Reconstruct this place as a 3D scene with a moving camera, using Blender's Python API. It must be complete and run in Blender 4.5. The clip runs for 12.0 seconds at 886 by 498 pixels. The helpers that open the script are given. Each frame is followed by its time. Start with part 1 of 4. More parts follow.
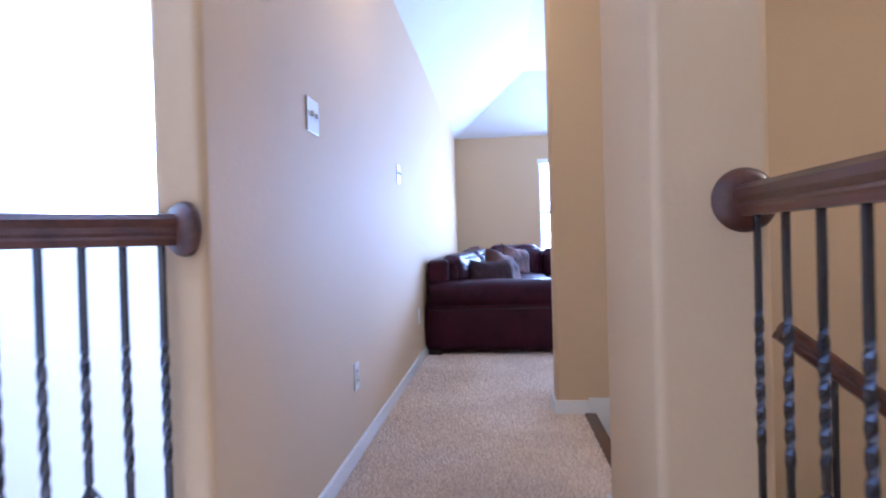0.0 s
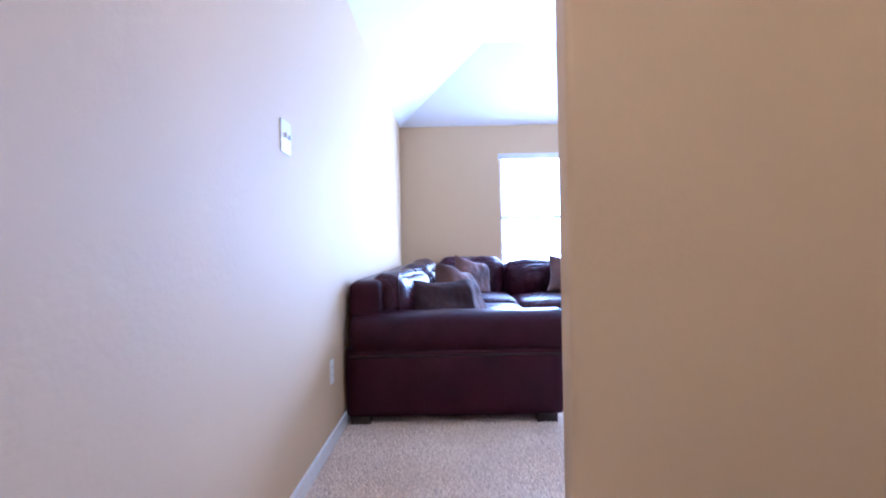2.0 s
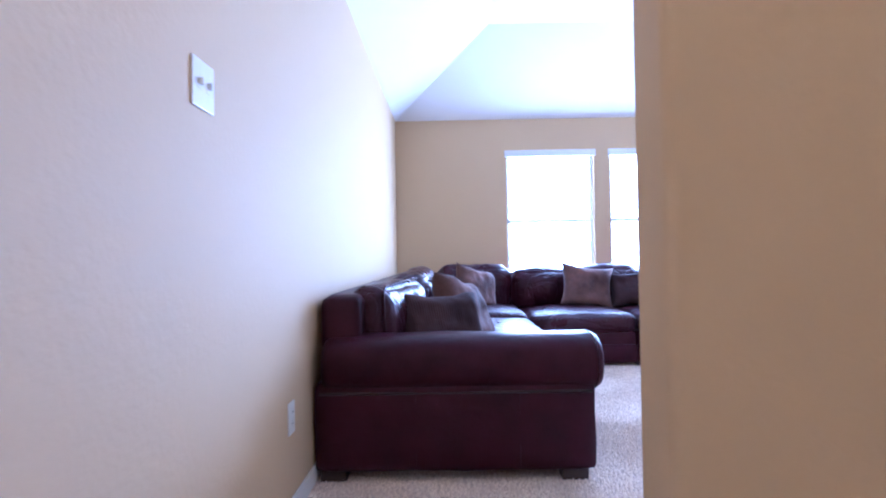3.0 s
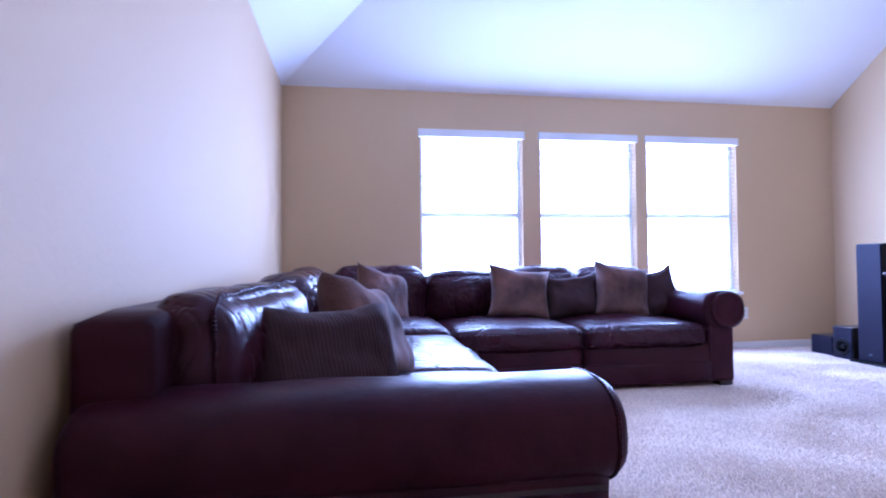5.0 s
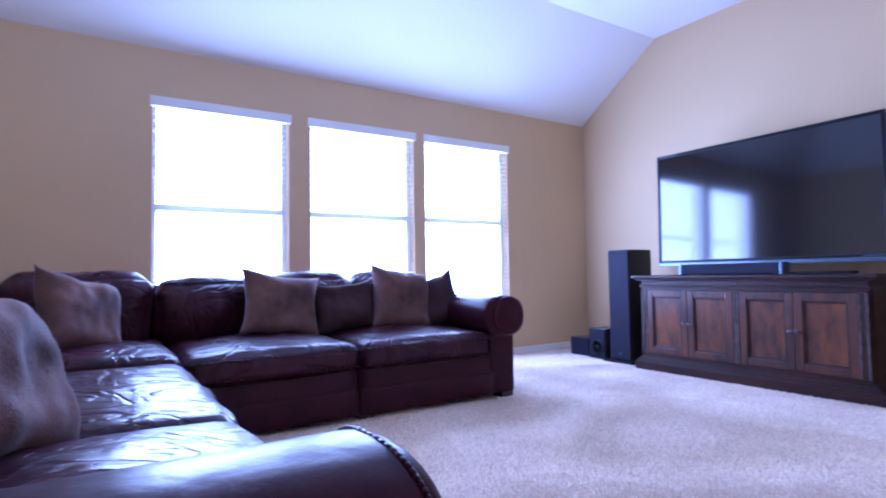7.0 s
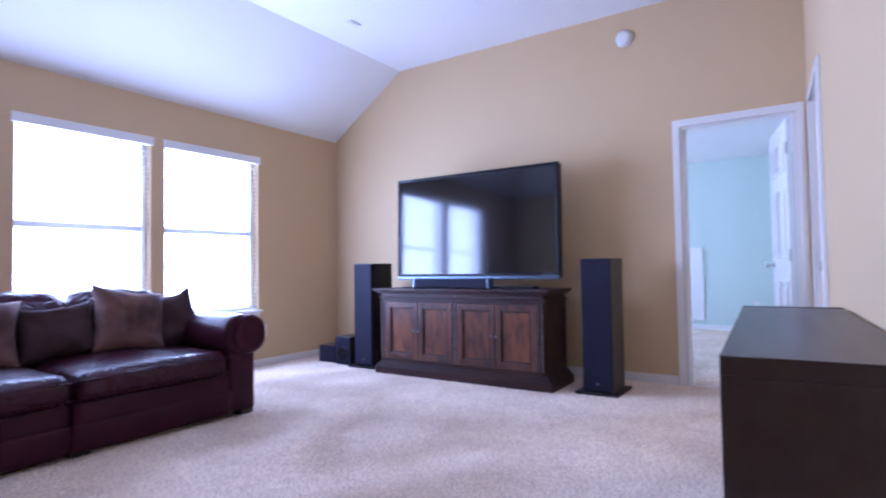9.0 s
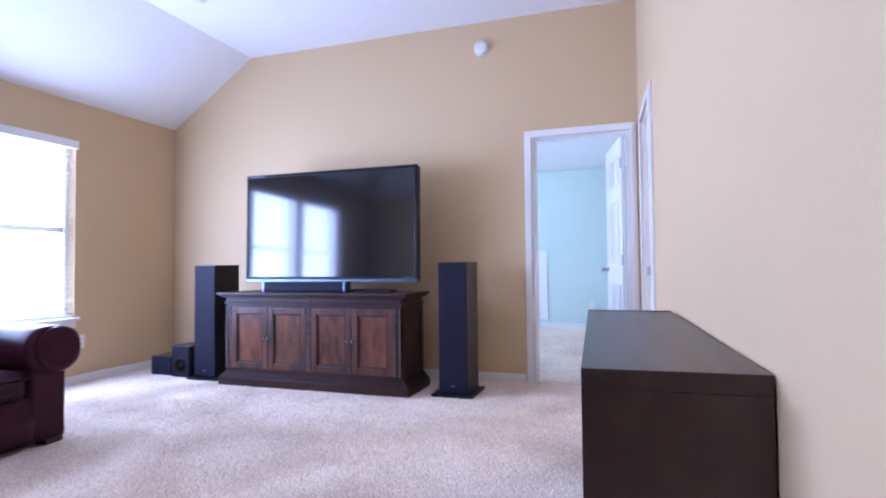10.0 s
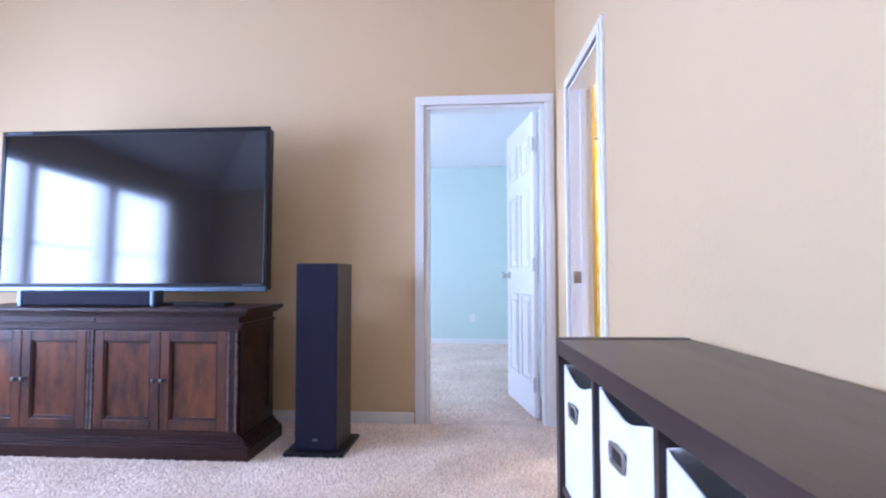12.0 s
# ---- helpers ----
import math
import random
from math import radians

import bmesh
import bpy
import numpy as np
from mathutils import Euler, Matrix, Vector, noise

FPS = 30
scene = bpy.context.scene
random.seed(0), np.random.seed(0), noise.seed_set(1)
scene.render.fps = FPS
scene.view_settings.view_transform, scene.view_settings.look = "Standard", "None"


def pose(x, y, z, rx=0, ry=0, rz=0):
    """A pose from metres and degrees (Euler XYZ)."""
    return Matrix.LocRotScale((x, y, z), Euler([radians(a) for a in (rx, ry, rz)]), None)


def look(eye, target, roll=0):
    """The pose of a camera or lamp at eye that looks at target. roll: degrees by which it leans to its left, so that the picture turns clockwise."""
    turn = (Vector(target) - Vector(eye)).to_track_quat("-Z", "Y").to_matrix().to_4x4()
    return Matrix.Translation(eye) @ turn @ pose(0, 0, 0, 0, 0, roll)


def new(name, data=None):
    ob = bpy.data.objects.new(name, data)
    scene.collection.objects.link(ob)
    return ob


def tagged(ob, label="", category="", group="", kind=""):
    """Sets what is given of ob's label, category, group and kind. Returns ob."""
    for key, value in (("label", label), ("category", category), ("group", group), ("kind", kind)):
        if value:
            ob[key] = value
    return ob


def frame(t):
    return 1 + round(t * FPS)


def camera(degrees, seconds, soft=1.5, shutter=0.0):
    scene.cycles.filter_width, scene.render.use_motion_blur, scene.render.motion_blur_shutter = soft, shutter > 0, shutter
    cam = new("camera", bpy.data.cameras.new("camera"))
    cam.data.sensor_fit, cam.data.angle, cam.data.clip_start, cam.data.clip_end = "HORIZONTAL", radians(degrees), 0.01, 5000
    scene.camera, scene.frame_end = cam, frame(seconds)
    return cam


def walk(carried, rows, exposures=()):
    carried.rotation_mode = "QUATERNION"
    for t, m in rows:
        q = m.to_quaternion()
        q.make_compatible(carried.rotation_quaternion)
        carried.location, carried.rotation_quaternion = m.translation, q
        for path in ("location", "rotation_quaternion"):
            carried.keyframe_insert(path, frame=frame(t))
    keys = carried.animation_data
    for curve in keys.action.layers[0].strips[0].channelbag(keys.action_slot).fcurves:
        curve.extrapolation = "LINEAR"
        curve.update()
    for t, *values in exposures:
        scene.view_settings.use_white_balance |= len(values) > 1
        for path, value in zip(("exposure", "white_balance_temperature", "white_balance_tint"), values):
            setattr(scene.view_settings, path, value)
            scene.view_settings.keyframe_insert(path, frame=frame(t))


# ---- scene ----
cam = camera(77.7, 12.0, soft=2.0, shutter=0.4)
PATH = [
    (0, (0.364, 0.611, 0.909), (0.157, 2.6, 0.888), -1.6),
    (0.5, (0.357, 0.972, 0.925), (0.178, 2.964, 0.899), -1.4),
    (1, (0.34, 1.328, 0.93), (0.244, 3.326, 0.91), -1.4),
    (1.5, (0.304, 1.723, 0.919), (0.288, 3.723, 0.9), -1.6),
    (2, (0.318, 2.07, 0.936), (0.295, 4.07, 0.941), -1.1),
    (2.5, (0.319, 2.408, 0.938), (0.289, 4.408, 0.958), -0.9),
    (4.5, (0.347, 3.594, 0.888), (0.487, 5.588, 0.945), -0.7),
    (5, (0.343, 3.853, 0.876), (0.667, 5.826, 0.928), -0.5),
    (5.5, (0.363, 4.123, 0.846), (0.831, 6.066, 0.926), -0.4),
    (6, (0.441, 4.306, 0.838), (1.076, 6.2, 0.925), -0.6),
    (6.5, (0.497, 4.453, 0.845), (1.366, 6.253, 0.921), -0.7),
    (7, (0.605, 4.492, 0.812), (1.681, 6.175, 0.905), -0.9),
    (9, (0.56, 4.196, 0.961), (2.226, 5.3, 1.028), -0.9),
    (9.5, (0.574, 4.191, 0.968), (2.389, 5.03, 1.036), -0.6),
    (10, (0.65, 4.255, 0.985), (2.544, 4.894, 1.045), -0.6),
    (10.5, (0.874, 4.366, 0.994), (2.794, 4.924, 1.053), -0.4),
    (11, (1.128, 4.449, 0.967), (3.084, 4.86, 1.027), -0.3),
    (11.5, (1.444, 4.56, 0.967), (3.427, 4.809, 1.04), -0.1),
    (12, (1.723, 4.624, 0.945), (3.715, 4.776, 1.04), -0.1),
]
walk(cam, [(t, look(eye, target, roll)) for t, eye, target, roll in PATH], [
    (0.0, 1.48, 4150, 22), (0.6, 1.74, 4150, 23), (1.5, 1.70, 4150, 24), (2.5, 1.56, 4150, 24), (4.5, 0.97, 4300, 37), (5.5, 0.82, 4250, 38),
    (7.0, 0.58, 4250, 38), (9.0, 0.52, 4650, 34), (10.0, 0.78, 4750, 30), (11.0, 0.97, 4850, 28), (12.0, 0.93, 4850, 27)])

# ---- world, sun and large lights ----
world = bpy.data.worlds.new("sky")
scene.world = world
world.use_nodes = True
wn = world.node_tree
sky = wn.nodes.new("ShaderNodeTexSky")
sky.sky_type, sky.sun_disc = "NISHITA", False
sky.sun_elevation, sky.sun_rotation = radians(50), radians(180)
wn.nodes["Background"].inputs["Strength"].default_value = 0.12
wn.links.new(sky.outputs["Color"], wn.nodes["Background"].inputs["Color"])


def lamp(name, kind, energy, colour, m, size=0.1, size_y=None, angle=None):
    data = bpy.data.lights.new(name, kind)
    data.energy, data.color = energy, colour
    if kind == "AREA":
        data.shape, data.size, data.size_y = "RECTANGLE", size, size_y or size
    if kind == "POINT":
        data.shadow_soft_size = size
    if kind == "SUN":
        data.angle = radians(angle)
    ob = new(name, data)
    ob.matrix_world = m
    return ob


DAY = (0.80, 0.90, 1.0)
lamp("sun", "SUN", 3.5, (1.0, 0.95, 0.88), look((0, -20, 24), (0, 0, 0)), angle=0.6)
for wx in (1.434, 2.574, 3.660):
    for wz in (0.946, 1.690):
        lamp("window_daylight", "AREA", 16.5, DAY, look((wx, 8.803, wz), (wx, 5, wz)), 0.955, 0.7435)
lamp("foyer_daylight", "AREA", 215, DAY, look((-1.9, 4.56, 2.23), (-1.9, 0, 2.23)), 2.58, 2.12)
# warm fill for the bedroom, behind an added opening out of view
lamp("bedroom_fill", "AREA", 4.5, (1.0, 0.96, 0.86), look((7.3, 8.12, 1.5), (7.3, 5, 1.2)), 1.3, 1.3)
lamp("hall_lamp_light", "POINT", 3.2, (1.0, 0.70, 0.32), pose(0.15, 2.95, 2.30), 0.08)
# added warm fill that tints the stairwell wall; no fixture hangs here
lamp("stair_fill", "POINT", 10, (1.0, 0.70, 0.32), pose(2.2, 1.6, 2.0), 0.1)
lamp("bathroom_lamp_light", "POINT", 55, (1.0, 0.90, 0.68), pose(5.6, 3.0, 2.2), 0.1)

# ---- materials ----


def material(name, colour, rough=0.6, metal=0.0, second=None, scale=6.0, mix=0.5, bump=0.0, bump_scale=80.0, detail=4.0,
             stretch=(1, 1, 1), coat=0.0, sheen=0.0, rough_var=0.0, vary=0.0):
    """Principled surface with a coarse stain, a fine grain and relief, in metres of the object's own space."""
    m = bpy.data.materials.new(name)
    m.use_nodes = True
    n, link = m.node_tree.nodes, m.node_tree.links.new
    b = n["Principled BSDF"]
    b.inputs["Roughness"].default_value, b.inputs["Metallic"].default_value = rough, metal
    b.inputs["Coat Weight"].default_value, b.inputs["Sheen Weight"].default_value = coat, sheen
    co = n.new("ShaderNodeTexCoord")
    mp = n.new("ShaderNodeMapping")
    mp.inputs["Scale"].default_value = stretch
    link(co.outputs["Object"], mp.inputs["Vector"])
    second = second or tuple(c * 0.86 for c in colour)
    a = n.new("ShaderNodeTexNoise")
    a.inputs["Scale"].default_value, a.inputs["Detail"].default_value = scale, detail
    link(mp.outputs["Vector"], a.inputs["Vector"])
    f = n.new("ShaderNodeTexNoise")
    f.inputs["Scale"].default_value, f.inputs["Detail"].default_value = bump_scale, 5.0
    link(mp.outputs["Vector"], f.inputs["Vector"])
    both = n.new("ShaderNodeMath")
    both.operation = "MULTIPLY_ADD"
    link(f.outputs["Fac"], both.inputs[0])
    both.inputs[1].default_value = 0.35
    link(a.outputs["Fac"], both.inputs[2])
    ramp = n.new("ShaderNodeMapRange")
    ramp.inputs["From Min"].default_value, ramp.inputs["From Max"].default_value = 0.5, 0.86
    ramp.inputs["To Max"].default_value = mix
    link(both.outputs["Value"], ramp.inputs["Value"])
    mx = n.new("ShaderNodeMix")
    mx.data_type = "RGBA"
    mx.inputs["A"].default_value, mx.inputs["B"].default_value = (*colour, 1), (*second, 1)
    link(ramp.outputs["Result"], mx.inputs["Factor"])
    out = mx.outputs["Result"]
    if vary:
        info = n.new("ShaderNodeObjectInfo")
        hsv = n.new("ShaderNodeHueSaturation")
        vr = n.new("ShaderNodeMapRange")
        vr.inputs["To Min"].default_value, vr.inputs["To Max"].default_value = 1 - vary, 1 + vary
        link(info.outputs["Random"], vr.inputs["Value"])
        link(vr.outputs["Result"], hsv.inputs["Value"])
        link(out, hsv.inputs["Color"])
        out = hsv.outputs["Color"]
    link(out, b.inputs["Base Color"])
    if rough_var:
        rr = n.new("ShaderNodeMapRange")
        rr.inputs["To Min"].default_value, rr.inputs["To Max"].default_value = rough - rough_var, rough + rough_var
        link(a.outputs["Fac"], rr.inputs["Value"])
        link(rr.outputs["Result"], b.inputs["Roughness"])
    if bump:
        bp = n.new("ShaderNodeBump")
        bp.inputs["Strength"].default_value, bp.inputs["Distance"].default_value = 1.0, bump
        link(f.outputs["Fac"], bp.inputs["Height"])
        link(bp.outputs["Normal"], b.inputs["Normal"])
    return m


WALL = material("tan wall paint", (0.61, 0.45, 0.255), 0.7, second=(0.585, 0.43, 0.242), scale=1.2, bump=0.0012, bump_scale=55)
CEIL = material("white ceiling paint", (0.84, 0.84, 0.84), 0.8, second=(0.81, 0.81, 0.81), scale=1.5, bump=0.0015, bump_scale=70)
TRIM = material("white gloss trim", (0.80, 0.79, 0.77), 0.35, scale=3, second=(0.77, 0.76, 0.74))
AQUA = material("pale aqua wall paint", (0.60, 0.70, 0.64), 0.6, scale=1.2, second=(0.58, 0.68, 0.62), bump=0.0012, bump_scale=55)
OCHRE = material("ochre wall paint", (0.62, 0.50, 0.14), 0.6, scale=1.2)
CARPET = material("beige cut pile carpet", (0.82, 0.635, 0.49), 0.95, second=(0.47, 0.34, 0.25), scale=13, mix=0.8, bump=0.016, bump_scale=95, sheen=0.25, detail=7)
LEATHER = material("burgundy brown leather", (0.042, 0.0085, 0.017), 0.36, second=(0.022, 0.005, 0.010), scale=5, mix=0.8, bump=0.004, bump_scale=12, rough_var=0.08)
CREASED = material("creased burgundy leather", (0.042, 0.0085, 0.017), 0.30, second=(0.022, 0.005, 0.010), scale=5, mix=0.8, bump=0.006, bump_scale=13, rough_var=0.08)
PIPING = material("dark leather piping", (0.025, 0.009, 0.009), 0.4, scale=9, bump=0.001)
FUR = material("mottled brown fur fabric", (0.17, 0.080, 0.060), 0.9, second=(0.045, 0.020, 0.020), scale=6, mix=1.0, bump=0.003, bump_scale=150, sheen=0.15, detail=6)
PLUSH = material("plain brown plush fabric", (0.045, 0.017, 0.019), 0.9, second=(0.026, 0.010, 0.012), scale=10, mix=0.9, bump=0.0015, bump_scale=200, sheen=0.02)
WOOD = material("dark stained wood", (0.046, 0.018, 0.013), 0.4, second=(0.020, 0.008, 0.007), scale=9, mix=1.0, stretch=(1, 0.15, 1), bump=0.0012, bump_scale=60, rough_var=0.08)
PANELWOOD = material("reddish burl wood", (0.16, 0.056, 0.020), 0.34, second=(0.035, 0.012, 0.008), scale=13, mix=1.0, stretch=(1, 1, 0.35), bump=0.0008, bump_scale=60, rough_var=0.08)
DOORWOOD = material("mid stained door wood", (0.105, 0.036, 0.016), 0.38, second=(0.028, 0.010, 0.007), scale=10, mix=1.0, stretch=(1, 1, 0.3), bump=0.001, bump_scale=60, rough_var=0.08)
ROPE = material("worn carved wood", (0.21, 0.16, 0.15), 0.3, second=(0.05, 0.03, 0.026), scale=30, mix=1.0)
RAILWOOD = material("red brown handrail wood", (0.105, 0.033, 0.018), 0.3, second=(0.045, 0.015, 0.010), scale=18, mix=1.0, stretch=(1, 0.12, 1), bump=0.0006, bump_scale=90, coat=0.2)
IRON = material("dark wrought iron", (0.075, 0.078, 0.10), 0.24, 0.9, scale=20, bump=0.0004)
ESPRESSO = material("black brown veneer", (0.030, 0.017, 0.018), 0.34, second=(0.042, 0.027, 0.023), scale=14, mix=1.0, stretch=(0.08, 1, 1), bump=0.0003, bump_scale=90, rough_var=0.06)
BIN = material("white canvas", (0.80, 0.81, 0.80), 0.85, second=(0.70, 0.71, 0.71), scale=8, bump=0.002, bump_scale=30)
STEEL = material("brushed metal", (0.55, 0.54, 0.52), 0.3, 1.0, scale=30, rough_var=0.05)
PEWTER = material("dark pewter", (0.16, 0.15, 0.15), 0.35, 1.0, scale=30)
SPEAKER = material("dark speaker grille cloth", (0.011, 0.010, 0.026), 0.7, second=(0.013, 0.013, 0.022), scale=40, bump=0.0003, bump_scale=400)
SPEAKERWOOD = material("black ash cabinet", (0.014, 0.011, 0.011), 0.35, second=(0.024, 0.018, 0.017), scale=14, stretch=(1, 1, 0.08), mix=1.0)
PLASTIC = material("black plastic", (0.012, 0.012, 0.014), 0.3, scale=20)
SCREEN = material("dark glossy screen", (0.004, 0.004, 0.006), 0.085, scale=3, second=(0.007, 0.007, 0.009))
SILVER = material("silver bar", (0.11, 0.14, 0.19), 0.28, 0.7, scale=10)
SLAT = material("white blind slat", (0.82, 0.82, 0.81), 0.5, scale=5)
PLATE = material("white plastic plate", (0.78, 0.77, 0.74), 0.35, scale=10, second=(0.74, 0.73, 0.70))
GROUND = material("lawn", (0.10, 0.13, 0.05), 0.95, second=(0.16, 0.15, 0.08), scale=0.6, mix=1.0, bump=0.03, bump_scale=9)
OPAL = material("opal lamp glass", (0.85, 0.82, 0.75), 0.3, scale=10)
CURTAIN = material("yellow and white shower curtain", (0.80, 0.62, 0.05), 0.7, second=(0.85, 0.80, 0.40), scale=7, mix=1.0, stretch=(1, 1, 1.6), detail=0.0)
# self-lit white for a panel that replaces the overexposed sky
BRIGHT = bpy.data.materials.new("glowing backdrop white")
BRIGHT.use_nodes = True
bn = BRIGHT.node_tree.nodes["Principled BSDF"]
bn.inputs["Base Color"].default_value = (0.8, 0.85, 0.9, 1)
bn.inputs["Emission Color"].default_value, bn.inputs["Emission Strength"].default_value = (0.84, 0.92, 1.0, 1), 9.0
GLASS = bpy.data.materials.new("window glass")
GLASS.use_nodes = True
gb = GLASS.node_tree.nodes["Principled BSDF"]
gb.inputs["Transmission Weight"].default_value, gb.inputs["Roughness"].default_value, gb.inputs["IOR"].default_value = 1.0, 0.0, 1.45

SCREEN.node_tree.nodes["Principled BSDF"].inputs["Specular IOR Level"].default_value = 0.7
LEATHER.node_tree.nodes["Principled BSDF"].inputs["Specular IOR Level"].default_value = 0.11
WOOD.node_tree.nodes["Principled BSDF"].inputs["Specular IOR Level"].default_value = 0.3
PLASTIC.node_tree.nodes["Principled BSDF"].inputs["Specular IOR Level"].default_value = 0.15
CREASED.node_tree.nodes["Principled BSDF"].inputs["Specular IOR Level"].default_value = 0.20
CARPET.node_tree.nodes["Noise Texture"].inputs["Roughness"].default_value = 0.72
SPEAKER.node_tree.nodes["Principled BSDF"].inputs["Specular IOR Level"].default_value = 0.2
# creases of worn upholstery leather, over the fine grain
ln, ll = CREASED.node_tree.nodes, CREASED.node_tree.links.new
fold = ln.new("ShaderNodeTexNoise")
fold.inputs["Scale"].default_value, fold.inputs["Detail"].default_value, fold.inputs["Distortion"].default_value = 3.6, 3.0, 1.4
away = ln.new("ShaderNodeMath")
away.operation = "SUBTRACT"
away.inputs[1].default_value = 0.5
ridge = ln.new("ShaderNodeMath")
ridge.operation = "ABSOLUTE"
depth = ln.new("ShaderNodeMapRange")
depth.interpolation_type = "SMOOTHSTEP"
depth.inputs["From Max"].default_value = 0.07
crease = ln.new("ShaderNodeBump")
crease.inputs["Strength"].default_value, crease.inputs["Distance"].default_value = 0.7, 0.005
ll(ln["Texture Coordinate"].outputs["Object"], fold.inputs["Vector"])
ll(fold.outputs["Fac"], away.inputs[0])
ll(away.outputs["Value"], ridge.inputs[0])
ll(ridge.outputs["Value"], depth.inputs["Value"])
ll(depth.outputs["Result"], crease.inputs["Height"])
ll(ln["Bump"].outputs["Normal"], crease.inputs["Normal"])
ll(crease.outputs["Normal"], ln["Principled BSDF"].inputs["Normal"])

# ---- mesh helpers ----


def finish(name, bm, mat, smooth=False):
    bmesh.ops.recalc_face_normals(bm, faces=bm.faces)
    me = bpy.data.meshes.new(name)
    bm.to_mesh(me)
    bm.free()
    me.materials.append(mat)
    if smooth:
        me.polygons.foreach_set("use_smooth", [True] * len(me.polygons))
    return me


def part(name, bm, mat, parent=None, label="", smooth=False):
    ob = new(name, finish(name, bm, mat, smooth))
    ob.parent = parent
    return tagged(ob, label)


def shared(name, me, parent, m):
    ob = new(name, me)
    ob.parent = parent
    ob.matrix_basis = m
    return ob


def thing(name, label, category, at=(0, 0, 0), group="", turn=0.0):
    ob = new(name)
    ob.matrix_basis = pose(*at, 0, 0, turn)
    ob.empty_display_size = 0.1
    return tagged(ob, label, category, group)


def box(bm, x0, x1, y0, y1, z0, z1, bevel=0.0, seg=2):
    made = bmesh.ops.create_cube(bm, size=1)["verts"]
    for v in made:
        v.co = Vector(((x0 + x1) / 2 + v.co.x * (x1 - x0), (y0 + y1) / 2 + v.co.y * (y1 - y0), (z0 + z1) / 2 + v.co.z * (z1 - z0)))
    if bevel:
        edges = list({e for v in made for e in v.link_edges})
        bmesh.ops.bevel(bm, geom=edges, offset=bevel, segments=seg, profile=0.6, affect="EDGES")
    return bm


def boxes(*rows, bevel=0.0):
    bm = bmesh.new()
    for r in rows:
        box(bm, *r, bevel=bevel)
    return bm


def block(*r, bevel=0.0, seg=2):
    return box(bmesh.new(), *r, bevel=bevel, seg=seg)


def rounded_wall(*r, radius=0.02):
    """A wall block with bullnose vertical corners."""
    bm = block(*r)
    edges = [e for e in bm.edges if abs(e.verts[0].co.z - e.verts[1].co.z) > 0.1]
    bmesh.ops.bevel(bm, geom=edges, offset=radius, segments=5, profile=0.5, affect="EDGES")
    return bm


def cyl(bm, a, b, r0, r1=None, n=16):
    a, b = Vector(a), Vector(b)
    d = b - a
    m = Matrix.Translation((a + b) / 2) @ d.to_track_quat("Z", "Y").to_matrix().to_4x4()
    bmesh.ops.create_cone(bm, cap_ends=True, segments=n, radius1=r0, radius2=r0 if r1 is None else r1, depth=d.length, matrix=m)
    return bm


def turned(bm, axis_from, axis_to, profile, n=24):
    """A lathe: profile rows of (distance along the axis, radius)."""
    a = Vector(axis_from)
    d = (Vector(axis_to) - a).normalized()
    q = d.to_track_quat("Z", "Y").to_matrix()
    rings = []
    for s, r in profile:
        rings.append([bm.verts.new(a + d * s + q @ Vector((r * math.cos(k * math.tau / n), r * math.sin(k * math.tau / n), 0))) for k in range(n)])
    for p, q2 in zip(rings, rings[1:]):
        for k in range(n):
            bm.faces.new((p[k], p[(k + 1) % n], q2[(k + 1) % n], q2[k]))
    bm.faces.new(rings[0][::-1])
    bm.faces.new(rings[-1])
    return bm


def soft(x0, x1, y0, y1, z0, z1, radius=0.05, crown=(0, 0, 0.03), wrinkle=0.008, n=14, seed=0.0, freq=5.0):
    """An upholstered block: rounded edges, swollen faces, soft creases."""
    bm = bmesh.new()
    bmesh.ops.create_cube(bm, size=2)
    bmesh.ops.subdivide_edges(bm, edges=bm.edges[:], cuts=n, use_grid_fill=True)
    h = Vector(((x1 - x0) / 2, (y1 - y0) / 2, (z1 - z0) / 2))
    mid = Vector(((x0 + x1) / 2, (y0 + y1) / 2, (z0 + z1) / 2))
    inner = Vector([max(0.001, c - radius) for c in h])
    for v in bm.verts:
        u = v.co.copy()
        p = Vector((u.x * h.x, u.y * h.y, u.z * h.z))
        c = Vector([max(-inner[i], min(inner[i], p[i])) for i in range(3)])
        d = p - c
        if d.length > 1e-6:
            p = c + d.normalized() * radius
        for i in range(3):
            j, k = (i + 1) % 3, (i + 2) % 3
            p[i] += u[i] * crown[i] * (1 - u[j] ** 2) * (1 - u[k] ** 2) * 1.3
        w = noise.noise(Vector((p.x * freq + seed, p.y * freq - seed, p.z * freq * 1.3 + 2 * seed)))
        w += 0.6 * abs(noise.noise(Vector((p.x * freq * 2.3 - seed, p.y * freq * 2.3, p.z * freq + seed))))
        p += p.normalized() * w * wrinkle
        v.co = mid + p
    return bm


